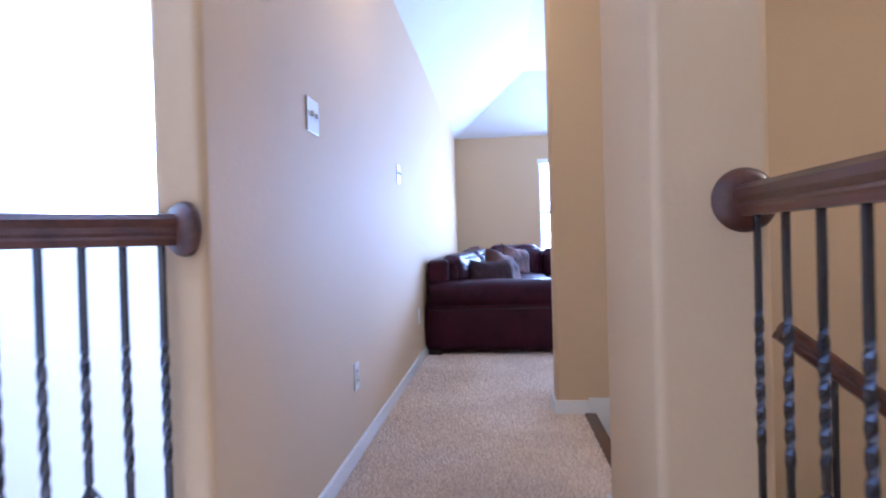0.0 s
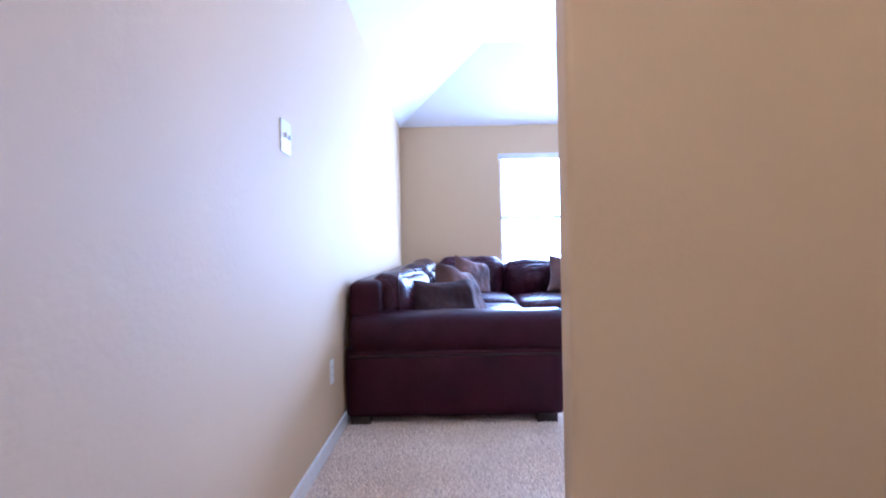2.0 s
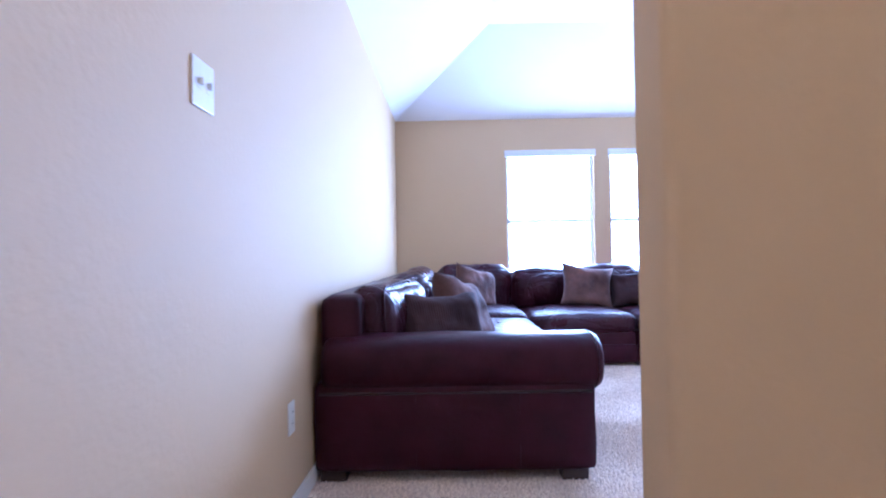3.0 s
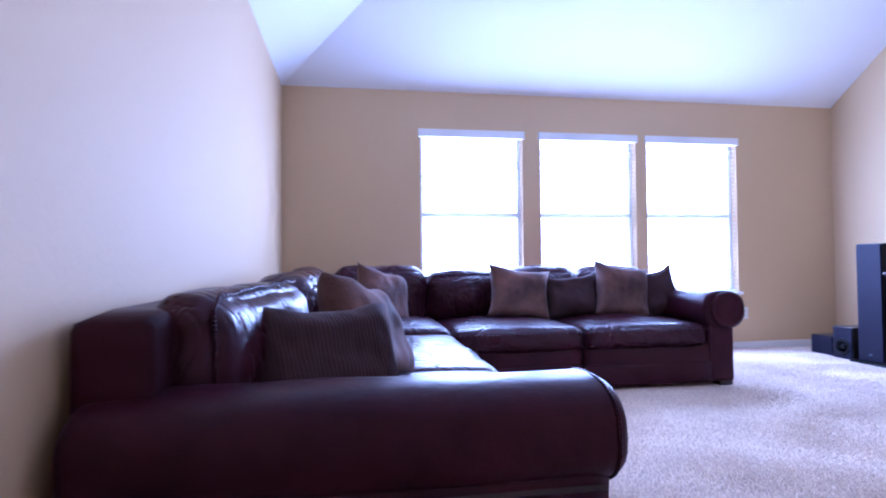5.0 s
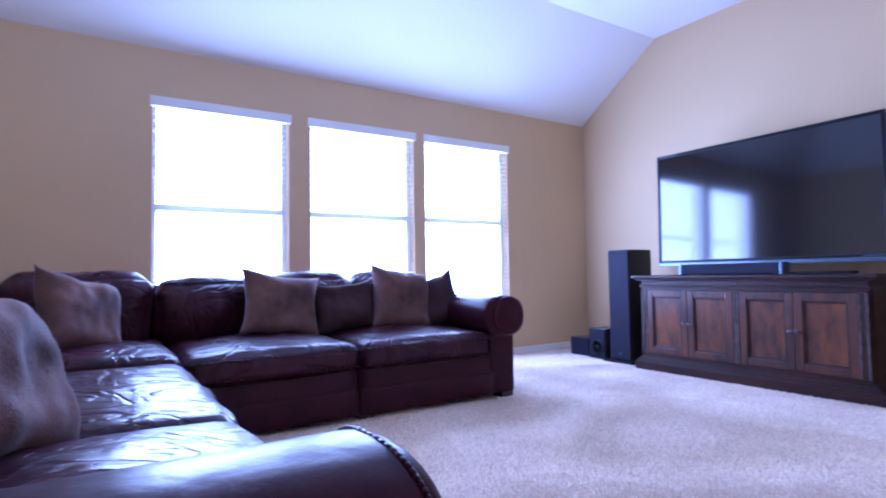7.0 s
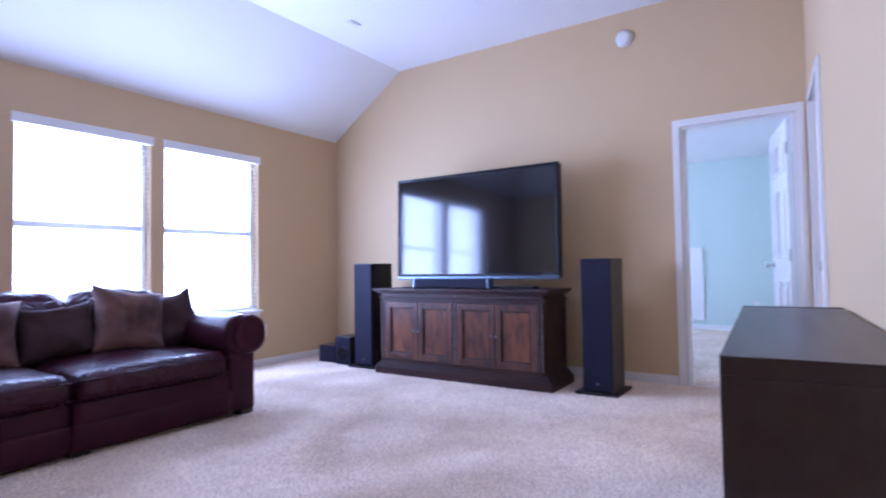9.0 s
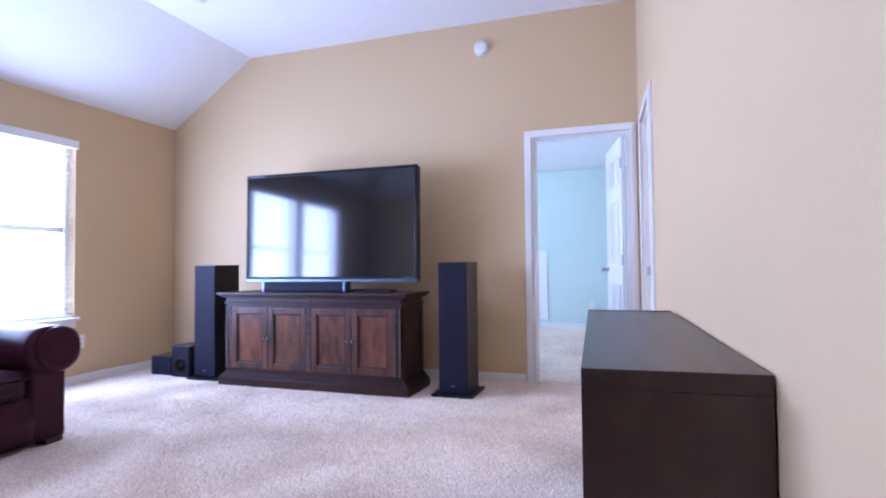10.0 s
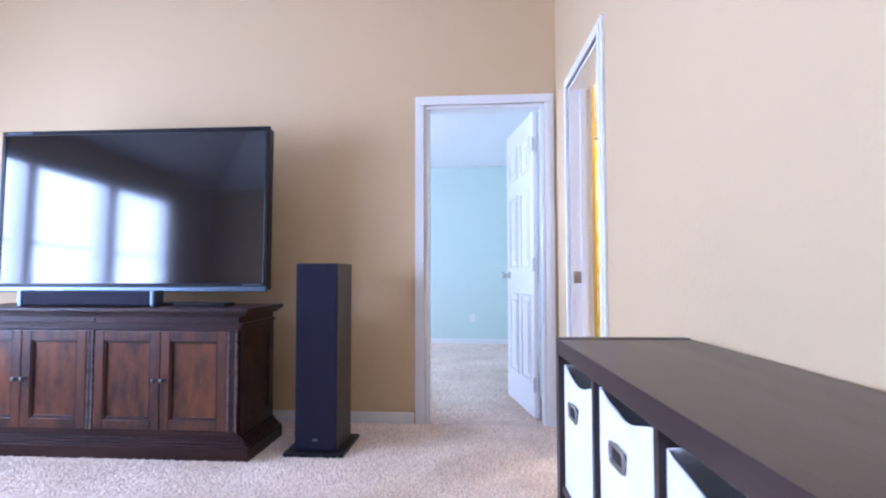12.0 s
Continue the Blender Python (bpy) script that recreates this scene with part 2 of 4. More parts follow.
def pillow_mesh(w, h, t, seed, ribs=False):
    """A stuffed throw pillow: pinched corners, hollow edges, a seam all round; width x, height z, thickness y."""
    bm = bmesh.new()
    n = 160 if ribs else 26
    sides = []
    for s in (-1, 1):
        rows = []
        for i in range(n + 1):
            row = []
            for j in range(n + 1):
                u, v = 2 * i / n - 1, 2 * j / n - 1
                pull = 1 - 0.17 * (1 - v * v) * u * u, 1 - 0.17 * (1 - u * u) * v * v * (1 + 0.5 * noise.noise(Vector((u * 2.5, seed, v))))
                fill = max(0.0, (1 - u ** 4) * (1 - v ** 4)) ** 0.55
                crease = 0.16 * noise.noise(Vector((u * 1.8 + seed, v * 1.8, s + seed))) + 0.10 * noise.noise(Vector((u * 5 + seed, v * 3, s * 3 + seed)))
                y = s * t / 2 * fill * (1 + crease) + s * (0.0018 * math.sin(u * 125) if ribs else 0) * fill
                bend = 0.022 * noise.noise(Vector((u * 1.3 + seed * 3, v * 1.3, 0)))
                row.append(bm.verts.new((u * w / 2 * pull[0], y + bend, v * h / 2 * pull[1] + 0.015 * noise.noise(Vector((u * 2, seed, v * 2))))))
            rows.append(row)
        for i in range(n):
            for j in range(n):
                bm.faces.new((rows[i][j], rows[i + 1][j], rows[i + 1][j + 1], rows[i][j + 1]))
        sides.append(rows)
    bmesh.ops.remove_doubles(bm, verts=bm.verts[:], dist=0.0008)
    return bm


def extrude_profile(points, x0, x1, steps=1, swell=0.0):
    """A closed profile in (y, z) carried along x; the ends round off by swell."""
    bm = bmesh.new()
    cy = sum(p[0] for p in points) / len(points)
    cz = sum(p[1] for p in points) / len(points)
    spots = [(x0, 1.0), (x1, 1.0)]
    if swell:
        spots = [(x0, 0.80), (x0 + swell * 0.15, 0.90), (x0 + swell * 0.5, 0.975), (x0 + swell, 1.0)]
        spots += [(x0 + swell + (x1 - x0 - 2 * swell) * k / steps, 1.0) for k in range(1, steps)]
        spots += [(x1 - swell, 1.0), (x1 - swell * 0.5, 0.975), (x1 - swell * 0.15, 0.90), (x1, 0.80)]
    rings = []
    for x, f in spots:
        rings.append([bm.verts.new((x, cy + (y - cy) * f + 0.004 * noise.noise(Vector((x * 5, y * 9, z * 9))), cz + (z - cz) * f + 0.006 * noise.noise(Vector((x * 4, y * 6, z * 6 + 5))))) for y, z in points])
    k = len(points)
    for a, b in zip(rings, rings[1:]):
        for i in range(k):
            bm.faces.new((a[i], a[(i + 1) % k], b[(i + 1) % k], b[i]))
    bm.faces.new(rings[0])
    bm.faces.new(rings[-1][::-1])
    return bm


# ---- the large structure ----
XW, XE, YN, YS, EAVE, TOP = -0.265, 5.248, 8.80, 4.07, 2.45, 3.10
SKEW = pose(3.262, 4.07, 0, 0, 0, 2.8) @ pose(-3.262, -4.07, 0)   # the south wall is not quite square to the room
RISE = 0.975                       # width of the sloped ceiling strip


def structure(name, bm, mat, label, smooth=False):
    return tagged(part(name, bm, mat, None, label, smooth), category=name.split("_")[0], kind="structure")


# ground sheet added out of view, so sunlight bounces up to the ceiling
ground = structure("ground", block(-400, 400, -400, 400, -3.2, -3.0), GROUND, "unseen green lawn below the windows, added for upward bounce")
# added glowing panel: whitens the windows and their reflections, lights the rooms
structure("backdrop", block(-25, 30, 15.0, 15.1, -3.0, 14.0), BRIGHT, "glowing white panel in place of sky beyond the windows")
structure("floor", boxes((XW - 0.12, 0.80, -3.0, YS - 0.13, -0.25, 0), (0.80, 0.96, -3.0, 2.45, -0.25, 0), (0.80, 1.0, 3.525, YS - 0.13, -0.25, 0),
                         (XW - 0.12, XE + 0.12, YS - 0.13, YN + 0.15, -0.25, 0), (XE + 0.12, 9.5, YS - 0.13, 8.2, -0.25, 0)), CARPET, "beige cut pile carpet, flattened in patches")
structure("bathroom_floor", block(4.0, 7.3, 1.9, YS - 0.13, -0.25, 0), PLATE, "pale smooth bathroom floor")

# west wall of the hall and the room, with its bullnose end beside the railing
structure("wall_west", rounded_wall(XW - 0.12, XW, 1.735, YN + 0.15, -0.2, 3.3), WALL, "tan painted wall with rounded corner")
# window wall
WINDOWS = ((0.952, 1.917), (2.092, 3.057), (3.178, 4.142))
SILL, HEAD = 0.566, 2.085
rows = [(XW, XE, YN, YN + 0.15, -0.2, SILL), (XW, XE, YN, YN + 0.15, HEAD, 3.3)]
edges_x = [XW] + [v for w in WINDOWS for v in w] + [XE]
rows += [(edges_x[i], edges_x[i + 1], YN, YN + 0.15, SILL, HEAD) for i in range(0, 8, 2)]
structure("wall_north", boxes(*rows), WALL, "tan painted wall with three tall windows")
# television wall, with the bedroom doorway
D1 = (4.245, 5.010, 2.045)
structure("wall_east", boxes((XE, XE + 0.12, D1[1], YN + 0.15, -0.2, 3.3), (XE, XE + 0.12, YS - 0.13, D1[0], -0.2, 3.3), (XE, XE + 0.12, D1[0], D1[1], D1[2], 3.3)), WALL, "tan painted wall behind the television")
# south wall, with the bathroom doorway
D2 = (4.140, 4.830, 2.000)
structure("wall_south", boxes((1.01, D2[0], YS - 0.115, YS, -0.2, 3.3), (D2[1], XE, YS - 0.115, YS, -0.2, 3.3), (D2[0], D2[1], YS - 0.115, YS, D2[2], 3.3)), WALL, "tan painted wall behind the storage cabinet").matrix_basis = SKEW
structure("wall_stair_end", rounded_wall(0.635, 4.02, 3.525, 3.665, -3.0, 3.3), WALL, "tan painted wall end at the room's entrance")
structure("wall_stair_return", block(1.0, 1.12, 3.66, 3.94, -0.2, 3.3), WALL, "tan painted return wall")
structure("wall_hall_post", rounded_wall(0.702, 0.955, 1.87, 2.45, -0.2, 2.6, radius=0.025), WALL, "tan painted wall pier beside the stairs")
structure("wall_header", block(XW, 1.0, 3.525, 3.665, EAVE, 3.3), WALL, "tan painted header over the entrance")
structure("wall_stair_east", block(4.0, 4.12, -3.0, 3.525, -3.0, 3.3), WALL, "tan painted stairwell wall")
structure("wall_hall_south", block(-4.0, 4.0, -3.12, -3.0, -3.0, 3.3), WALL, "tan painted end wall")
# foyer beside the hall, with a tall window
structure("wall_foyer_north", boxes((-4.0, -3.2, 4.4, 4.55, -3.0, 3.6), (-0.6, XW - 0.12, 4.4, 4.55, -3.0, 3.6), (-3.2, -0.6, 4.4, 4.55, -3.0, 1.16), (-3.2, -0.6, 4.4, 4.55, 3.3, 3.6)), TRIM, "white foyer wall with tall window")
structure("wall_foyer_west", block(-4.12, -4.0, -3.0, 4.55, -3.0, 3.6), TRIM, "white foyer wall")
structure("floor_foyer", block(-4.0, 4.0, -3.0, 4.4, -3.0, -2.9), CARPET, "pale foyer floor on the storey below")
structure("ceiling_foyer", block(-4.12, XW - 0.12, -3.12, 4.55, 3.5, 3.6), CEIL, "white foyer ceiling")
structure("ceiling_hall", boxes((XW - 0.12, 4.12, -3.12, 3.525, 2.45, 2.6)), CEIL, "white hall ceiling")
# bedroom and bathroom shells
# the opening in the bedroom's north wall is invented, to admit the fill
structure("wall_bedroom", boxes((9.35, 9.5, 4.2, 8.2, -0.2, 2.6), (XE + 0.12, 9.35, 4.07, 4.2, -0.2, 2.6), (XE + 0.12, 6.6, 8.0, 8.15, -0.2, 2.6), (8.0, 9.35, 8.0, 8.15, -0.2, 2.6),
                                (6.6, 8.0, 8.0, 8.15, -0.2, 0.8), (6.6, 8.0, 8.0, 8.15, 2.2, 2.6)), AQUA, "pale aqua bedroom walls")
structure("wall_bedroom_side", block(XE + 0.12, XE + 0.124, D1[1] + 0.08, 8.0, 0, 2.45), AQUA, "pale aqua bedroom wall")
structure("ceiling_bedroom", block(XE + 0.12, 9.5, 4.07, 8.2, 2.45, 2.55), CEIL, "white bedroom ceiling")
structure("wall_bathroom", boxes((7.2, 7.3, 1.9, 3.95, -0.2, 2.6), (4.12, 7.2, 1.8, 1.9, -0.2, 2.6), (5.37, 7.2, 3.9, 3.95, -0.2, 2.6)), OCHRE, "ochre bathroom walls")
structure("ceiling_bathroom", block(4.12, 7.3, 1.8, 3.95, 2.45, 2.55), CEIL, "white bathroom ceiling")

# hipped room ceiling: a flat middle, slopes along the west and the window walls
bm = bmesh.new()
ring_low = [(XW, YN, EAVE), (XE, YN, EAVE), (XE, YN - RISE, TOP), (XW + RISE, YN - RISE, TOP), (XW + RISE, 3.6, TOP), (XW, 3.6, EAVE), (XE, 3.6, TOP)]
lo = [bm.verts.new(p) for p in ring_low]
hi = [bm.verts.new((p[0], p[1], p[2] + 0.12)) for p in ring_low]
for f in ((0, 1, 2, 3), (0, 3, 4, 5), (3, 2, 6, 4)):
    bm.faces.new([lo[i] for i in f])
    bm.faces.new([hi[i] for i in reversed(f)])
loop = (0, 1, 2, 6, 4, 5)
for i, k in zip(loop, loop[1:] + loop[:1]):
    bm.faces.new((lo[i], hi[i], hi[k], lo[k]))
structure("ceiling", bm, CEIL, "white vaulted ceiling with sloped edges")
# out of view, added to stop sun and sky leaking in from above
structure("roof", block(-4.2, 9.6, -3.2, 9.0, 3.62, 3.75), CEIL, "plain unseen slab overhead that shuts out the sun")


def baseboard(x0, x1, y0, y1):
    return structure("baseboard", block(x0, x1, y0, y1, 0, 0.072, bevel=0.004), TRIM, "white painted baseboard")


baseboard(XW, XW + 0.014, 1.76, YN)
baseboard(XW + 0.014, XE - 0.014, YN - 0.014, YN)
baseboard(XE - 0.014, XE, D1[1] + 0.07, YN - 0.014)
baseboard(1.01, D2[0] - 0.07, YS, YS + 0.014).matrix_basis = SKEW
baseboard(0.63, 0.80, 3.511, 3.525)
baseboard(0.621, 0.635, 3.511, 3.665)
baseboard(0.688, 0.702, 1.90, 2.45)
baseboard(9.336, 9.35, 4.22, 8.0)
baseboard(XE + 0.9, 9.33, 4.2, 4.214)


def casing(name, lo_, hi_, head, face, out, axis):
    """Door casing with a stepped profile on one face of a wall; out is the side it stands proud of."""
    rows = []
    for w, d in ((0.062, 0.014), (0.040, 0.021)):
        o = 0.062 - w if w < 0.06 else 0
        a0, a1 = sorted((face, face + out * d))
        for r in ((lo_ - 0.062 + o, lo_ - 0.004), (hi_ + 0.004, hi_ + 0.062 - o)):
            rows.append((r[0], r[1], a0, a1, 0, head + 0.0035))
        rows.append((lo_ - 0.062 + o, hi_ + 0.062 - o, a0, a1, head + 0.004, head + 0.062 - o))
    if axis == "y":
        rows = [(r[2], r[3], r[0], r[1], r[4], r[5]) for r in rows]
    return structure(name, boxes(*rows, bevel=0.003), TRIM, "white painted door casing")


casing("trim_door_1", D1[0], D1[1], D1[2], XE, -1, "y")
casing("trim_door_2", D2[0], D2[1], D2[2], YS, 1, "x").matrix_basis = SKEW
structure("jamb_1", boxes((XE - 0.003, XE + 0.123, D1[0] - 0.002, D1[0] + 0.016, 0, D1[2]), (XE - 0.003, XE + 0.123, D1[1] - 0.016, D1[1] + 0.002, 0, D1[2]),
                          (XE - 0.003, XE + 0.123, D1[0] + 0.016, D1[1] - 0.016, D1[2] - 0.016, D1[2] + 0.002),
                          (XE + 0.05, XE + 0.085, D1[1] - 0.028, D1[1] - 0.016, 0, D1[2] - 0.016)), TRIM, "white door jamb")
structure("jamb_2", boxes((D2[0] - 0.002, D2[0] + 0.016, YS - 0.118, YS + 0.003, 0, D2[2]), (D2[1] - 0.016, D2[1] + 0.002, YS - 0.118, YS + 0.003, 0, D2[2]),
                          (D2[0] + 0.016, D2[1] - 0.016, YS - 0.118, YS + 0.003, D2[2] - 0.016, D2[2] + 0.002),
                          (D2[1] - 0.028, D2[1] - 0.016, YS - 0.09, YS - 0.055, 0, D2[2] - 0.016)), TRIM, "white door jamb with strike").matrix_basis = SKEW
strike = tagged(part("strike_plate", boxes((D2[1] - 0.019, D2[1] - 0.0155, YS - 0.05, YS - 0.012, 0.90, 0.965), bevel=0.001), STEEL), "brushed metal strike plate on the jamb", "strike plate")
strike.matrix_basis = SKEW


# open six-panel bedroom door
door = thing("door_1", "white six-panel bedroom door standing open", "door", (XE + 0.118, D1[0] + 0.022, 0.012), turn=11)
door["kind"] = "structure"
part("leaf", block(0.022, 0.760, 0, 0.035, 0, 2.02, bevel=0.002), TRIM, door)
for px in (0.10, 0.42):
    for z0, z1 in ((0.22, 0.80), (0.98, 1.52), (1.64, 1.88)):
        for ys in ((0.035, 0.043), (-0.008, 0.0)):
            bm = bmesh.new()
            w = 0.235
            for r in ((px, px + w, z0, z0 + 0.018), (px, px + w, z1 - 0.018, z1), (px, px + 0.018, z0 + 0.018, z1 - 0.018), (px + w - 0.018, px + w, z0 + 0.018, z1 - 0.018), (px + 0.05, px + w - 0.05, z0 + 0.05, z1 - 0.05)):
                box(bm, r[0], r[1], ys[0] - 0.001, ys[1], r[2], r[3], bevel=0.003, seg=1)
            part("panel", bm, TRIM, door)
knob = part("knob", turned(bmesh.new(), (0.69, 0.034, 0.93), (0.69, 0.2, 0.93), [(0, 0.028), (0.006, 0.030), (0.010, 0.012), (0.035, 0.011), (0.042, 0.024), (0.055, 0.028), (0.066, 0.022), (0.070, 0.004)]), STEEL, door, "brushed metal door knob", True)
part("knob", turned(bmesh.new(), (0.69, 0.001, 0.93), (0.69, -0.2, 0.93), [(0, 0.028), (0.006, 0.030), (0.010, 0.012), (0.035, 0.011), (0.042, 0.024), (0.055, 0.028), (0.066, 0.022), (0.070, 0.004)]), STEEL, door, "brushed metal door knob", True)
for hz in (0.22, 1.0, 1.80):
    part("hinge", box(cyl(bmesh.new(), (0.006, 0.040, hz - 0.045), (0.006, 0.040, hz + 0.045), 0.007), -0.006, 0.024, 0.030, 0.036, hz - 0.045, hz + 0.045), STEEL, door, "metal hinge")

# windows: frame, two sashes, sill, raised-open slatted blind
slat_me = finish("slat", block(-0.475, 0.475, -0.022, 0.022, -0.0014, 0.0014), SLAT)
for i, (x0, x1) in enumerate(WINDOWS):
    mx = (x0 + x1) / 2
    win = thing("window_%d" % (i + 1), "tall white sash window, glaring daylight outside", "window", (mx, YN, SILL))
    win["kind"] = "structure"
    h, w = HEAD - SILL, (x1 - x0) / 2
    part("window_frame", boxes((-w, -w + 0.035, 0.08, 0.145, 0, h), (w - 0.035, w, 0.08, 0.145, 0, h), (-w + 0.035, w - 0.035, 0.08, 0.145, 0, 0.035), (-w + 0.035, w - 0.035, 0.08, 0.145, h - 0.035, h), bevel=0.003), TRIM, win)
    part("meeting_rail", block(-w + 0.035, w - 0.035, 0.09, 0.135, h * 0.5 - 0.022, h * 0.5 + 0.022, bevel=0.003), TRIM, win)
    for z0, z1 in ((0.035, h * 0.5 - 0.022), (h * 0.5 + 0.022, h - 0.035)):
        pane = part("pane", block(-w + 0.036, w - 0.036, 0.111, 0.114, z0 + 0.001, z1 - 0.001), GLASS, win)
        pane.visible_shadow = False
    part("window_sill", block(-w - 0.03, w + 0.03, -0.035, 0.079, -0.024, 0.002, bevel=0.005), TRIM, win)
    part("apron", block(-w - 0.01, w + 0.01, -0.012, -0.0005, -0.085, -0.025, bevel=0.003), TRIM, win)
    blind = thing("window_blind", "white horizontal slat blind, slats open", "blind", (mx, YN, SILL), "window blinds")
    part("valance", block(-w - 0.018, w + 0.018, -0.022, 0.004, h - 0.055, h + 0.018, bevel=0.006), SLAT, blind)
    part("head_rail", block(-w + 0.004, w - 0.004, 0.012, 0.062, h - 0.045, h - 0.003), SLAT, blind)
    part("bottom_rail", block(-w + 0.008, w - 0.008, 0.012, 0.060, 0.012, 0.030, bevel=0.004), SLAT, blind)
    for k in range(33):
        shared("slat", slat_me, blind, pose(0, 0.036, 0.055 + k * 0.0425, 4))
    for cx in (-0.3, 0.3):
        part("cord", cyl(bmesh.new(), (cx, 0.036, 0.02), (cx, 0.036, h - 0.02), 0.0015, n=6), SLAT, blind)

# foyer window bars
fw = thing("window_4", "large bright foyer window over the void", "window", (-1.9, 4.4, 1.16))
fw["kind"] = "structure"
part("window_frame", boxes((-1.3, -1.25, 0.08, 0.14, 0, 2.14), (1.25, 1.3, 0.08, 0.14, 0, 2.14), (-1.25, 1.25, 0.08, 0.14, 0, 0.05), (-1.25, 1.25, 0.08, 0.14, 2.09, 2.14)), TRIM, fw)
part("window_sill", block(-1.33, 1.33, -0.04, 0.08, -0.025, 0.002, bevel=0.005), WALL, fw)

# ---- stairs ----
stairs = thing("staircase", "descending stairs with dark wooden nosings", "stairs", (0, 0, 0))
stairs["kind"] = "structure"
for k in range(11):
    x0, z = 0.80 + 0.25 * k, -0.185 * (k + 1)
    part("tread", block(x0 + 0.003, x0 + 0.28, 2.47, 3.508, z - 0.04, z, bevel=0.006), RAILWOOD, stairs)
    part("riser", block(x0 + 0.004, x0 + 0.02, 2.47, 3.508, z + 0.001, z + 0.143), TRIM, stairs)
part("nosing", block(0.775, 0.835, 2.46, 3.508, -0.03, 0.012, bevel=0.008), RAILWOOD, stairs, "dark wooden nosing")
bm = bmesh.new()
pts = [(0.80, 0.085), (0.92, 0.085), (3.6, -1.9), (3.6, -2.3), (0.80, -0.28)]
a = [bm.verts.new((x, 3.509, z)) for x, z in pts]
b = [bm.verts.new((x, 3.524, z)) for x, z in pts]
bm.faces.new(a), bm.faces.new(b[::-1])
for i in range(5):
    bm.faces.new((a[i], a[(i + 1) % 5], b[(i + 1) % 5], b[i]))
part("skirt", bm, TRIM, stairs, "white sloped skirt board")


def handrail(bm, a, b, w=0.062, h=0.070):
    """A moulded rail: rounded crown over a narrower grooved foot."""
    a, b = Vector(a), Vector(b)
    d = (b - a).normalized()
    side = d.cross(Vector((0, 0, 1))).normalized()
    up = side.cross(d)
    prof = [(-0.30, -0.5), (-0.34, -0.30), (-0.42, -0.22), (-0.36, -0.12), (-0.5, 0.05), (-0.48, 0.28), (-0.30, 0.45), (0, 0.5), (0.30, 0.45), (0.48, 0.28), (0.5, 0.05), (0.36, -0.12), (0.42, -0.22), (0.34, -0.30), (0.30, -0.5)]
    rings = [[bm.verts.new(p + side * (u * w) + up * (v * h)) for u, v in prof] for p in (a, b)]
    k = len(prof)
    for i in range(k):
        bm.faces.new((rings[0][i], rings[0][(i + 1) % k], rings[1][(i + 1) % k], rings[1][i]))
    bm.faces.new(rings[0]), bm.faces.new(rings[1][::-1])
    return bm


def twisted_bar(z0, z1, t0, t1, half=0.0058, basket=None):
    """A square iron bar, twisted between t0 and t1, with an optional open basket."""
    bm = bmesh.new()
    rings, z = [], z0
    steps = 60
    for k in range(steps + 1):
        z = z0 + (z1 - z0) * k / steps
        turn = max(0.0, min(1.0, (z - t0) / (t1 - t0))) * math.tau * 1.5
        s = half * (1.18 if t0 < z < t1 else 1.0)
        if basket and abs(z - basket) < 0.07:
            s = half * 0.4
        rings.append([bm.verts.new((s * 1.414 * math.cos(turn + math.pi / 4 + q * math.pi / 2), s * 1.414 * math.sin(turn + math.pi / 4 + q * math.pi / 2), z)) for q in range(4)])
    for p, q in zip(rings, rings[1:]):
        for i in range(4):
            bm.faces.new((p[i], p[(i + 1) % 4], q[(i + 1) % 4], q[i]))
    bm.faces.new(rings[0][::-1]), bm.faces.new(rings[-1])
    if basket:
        for q in range(4):
            last = None
            for k in range(13):
                s = k / 12
                r = 0.004 + 0.026 * math.sin(math.pi * s)
                ang = q * math.pi / 2 + s * math.pi
                p = Vector((r * math.cos(ang), r * math.sin(ang), basket - 0.075 + 0.15 * s))
                if last is not None:
                    cyl(bm, last, p, 0.0035, n=6)
                last = p
    return bm


PLAIN_BAR = finish("baluster", twisted_bar(0.0, 0.92, 0.44, 0.72), IRON)
BASKET_BAR = finish("baluster", twisted_bar(0.0, 0.92, 0.48, 0.72, basket=0.36), IRON)


def railing(start, step, count, height, disc, gap, label, baskets=(1,), face=None):
    rail = thing("railing", label, "railing", (start[0], start[1], 0))
    d = Vector((*step, 0)).normalized()
    top = Vector((0, 0, height))
    f = Vector((*(face or step), 0)).normalized()
    part("handrail", handrail(bmesh.new(), top + d * 0.012, top + d * (gap[0] + gap[1] * count)), RAILWOOD, rail)
    part("rosette", turned(bmesh.new(), top - f * 0.012, top + f * 0.2, [(0, disc), (0.010, disc), (0.016, disc * 0.96), (0.024, disc * 0.86), (0.028, disc * 0.72), (0.032, disc * 0.55)], 32), RAILWOOD, rail, "round dark wooden rosette", True)
    part("shoe_rail", handrail(bmesh.new(), Vector((0, 0, 0.0135)) + d * 0.02, Vector((0, 0, 0.0135)) + d * (gap[0] + gap[1] * count), 0.05, 0.026), RAILWOOD, rail)
    for k in range(count):
        at = d * (gap[0] + gap[1] * k)
        shared("baluster", BASKET_BAR if k % 3 in baskets else PLAIN_BAR, rail, Matrix.Translation(at) @ pose(0, 0, 0.02 + height - 0.97))
    return rail


railing((0.896, 1.87), (0, -1), 12, 0.985, 0.072, (0.054, 0.115), "dark wooden handrail with twisted black iron balusters over the stairs", (2,))
railing((-0.315, 1.728), (-0.82, -0.57), 12, 0.955, 0.060, (0.040, 0.071), "dark wooden handrail with twisted black iron balusters over the foyer", (2,), (-0.5, -0.87))
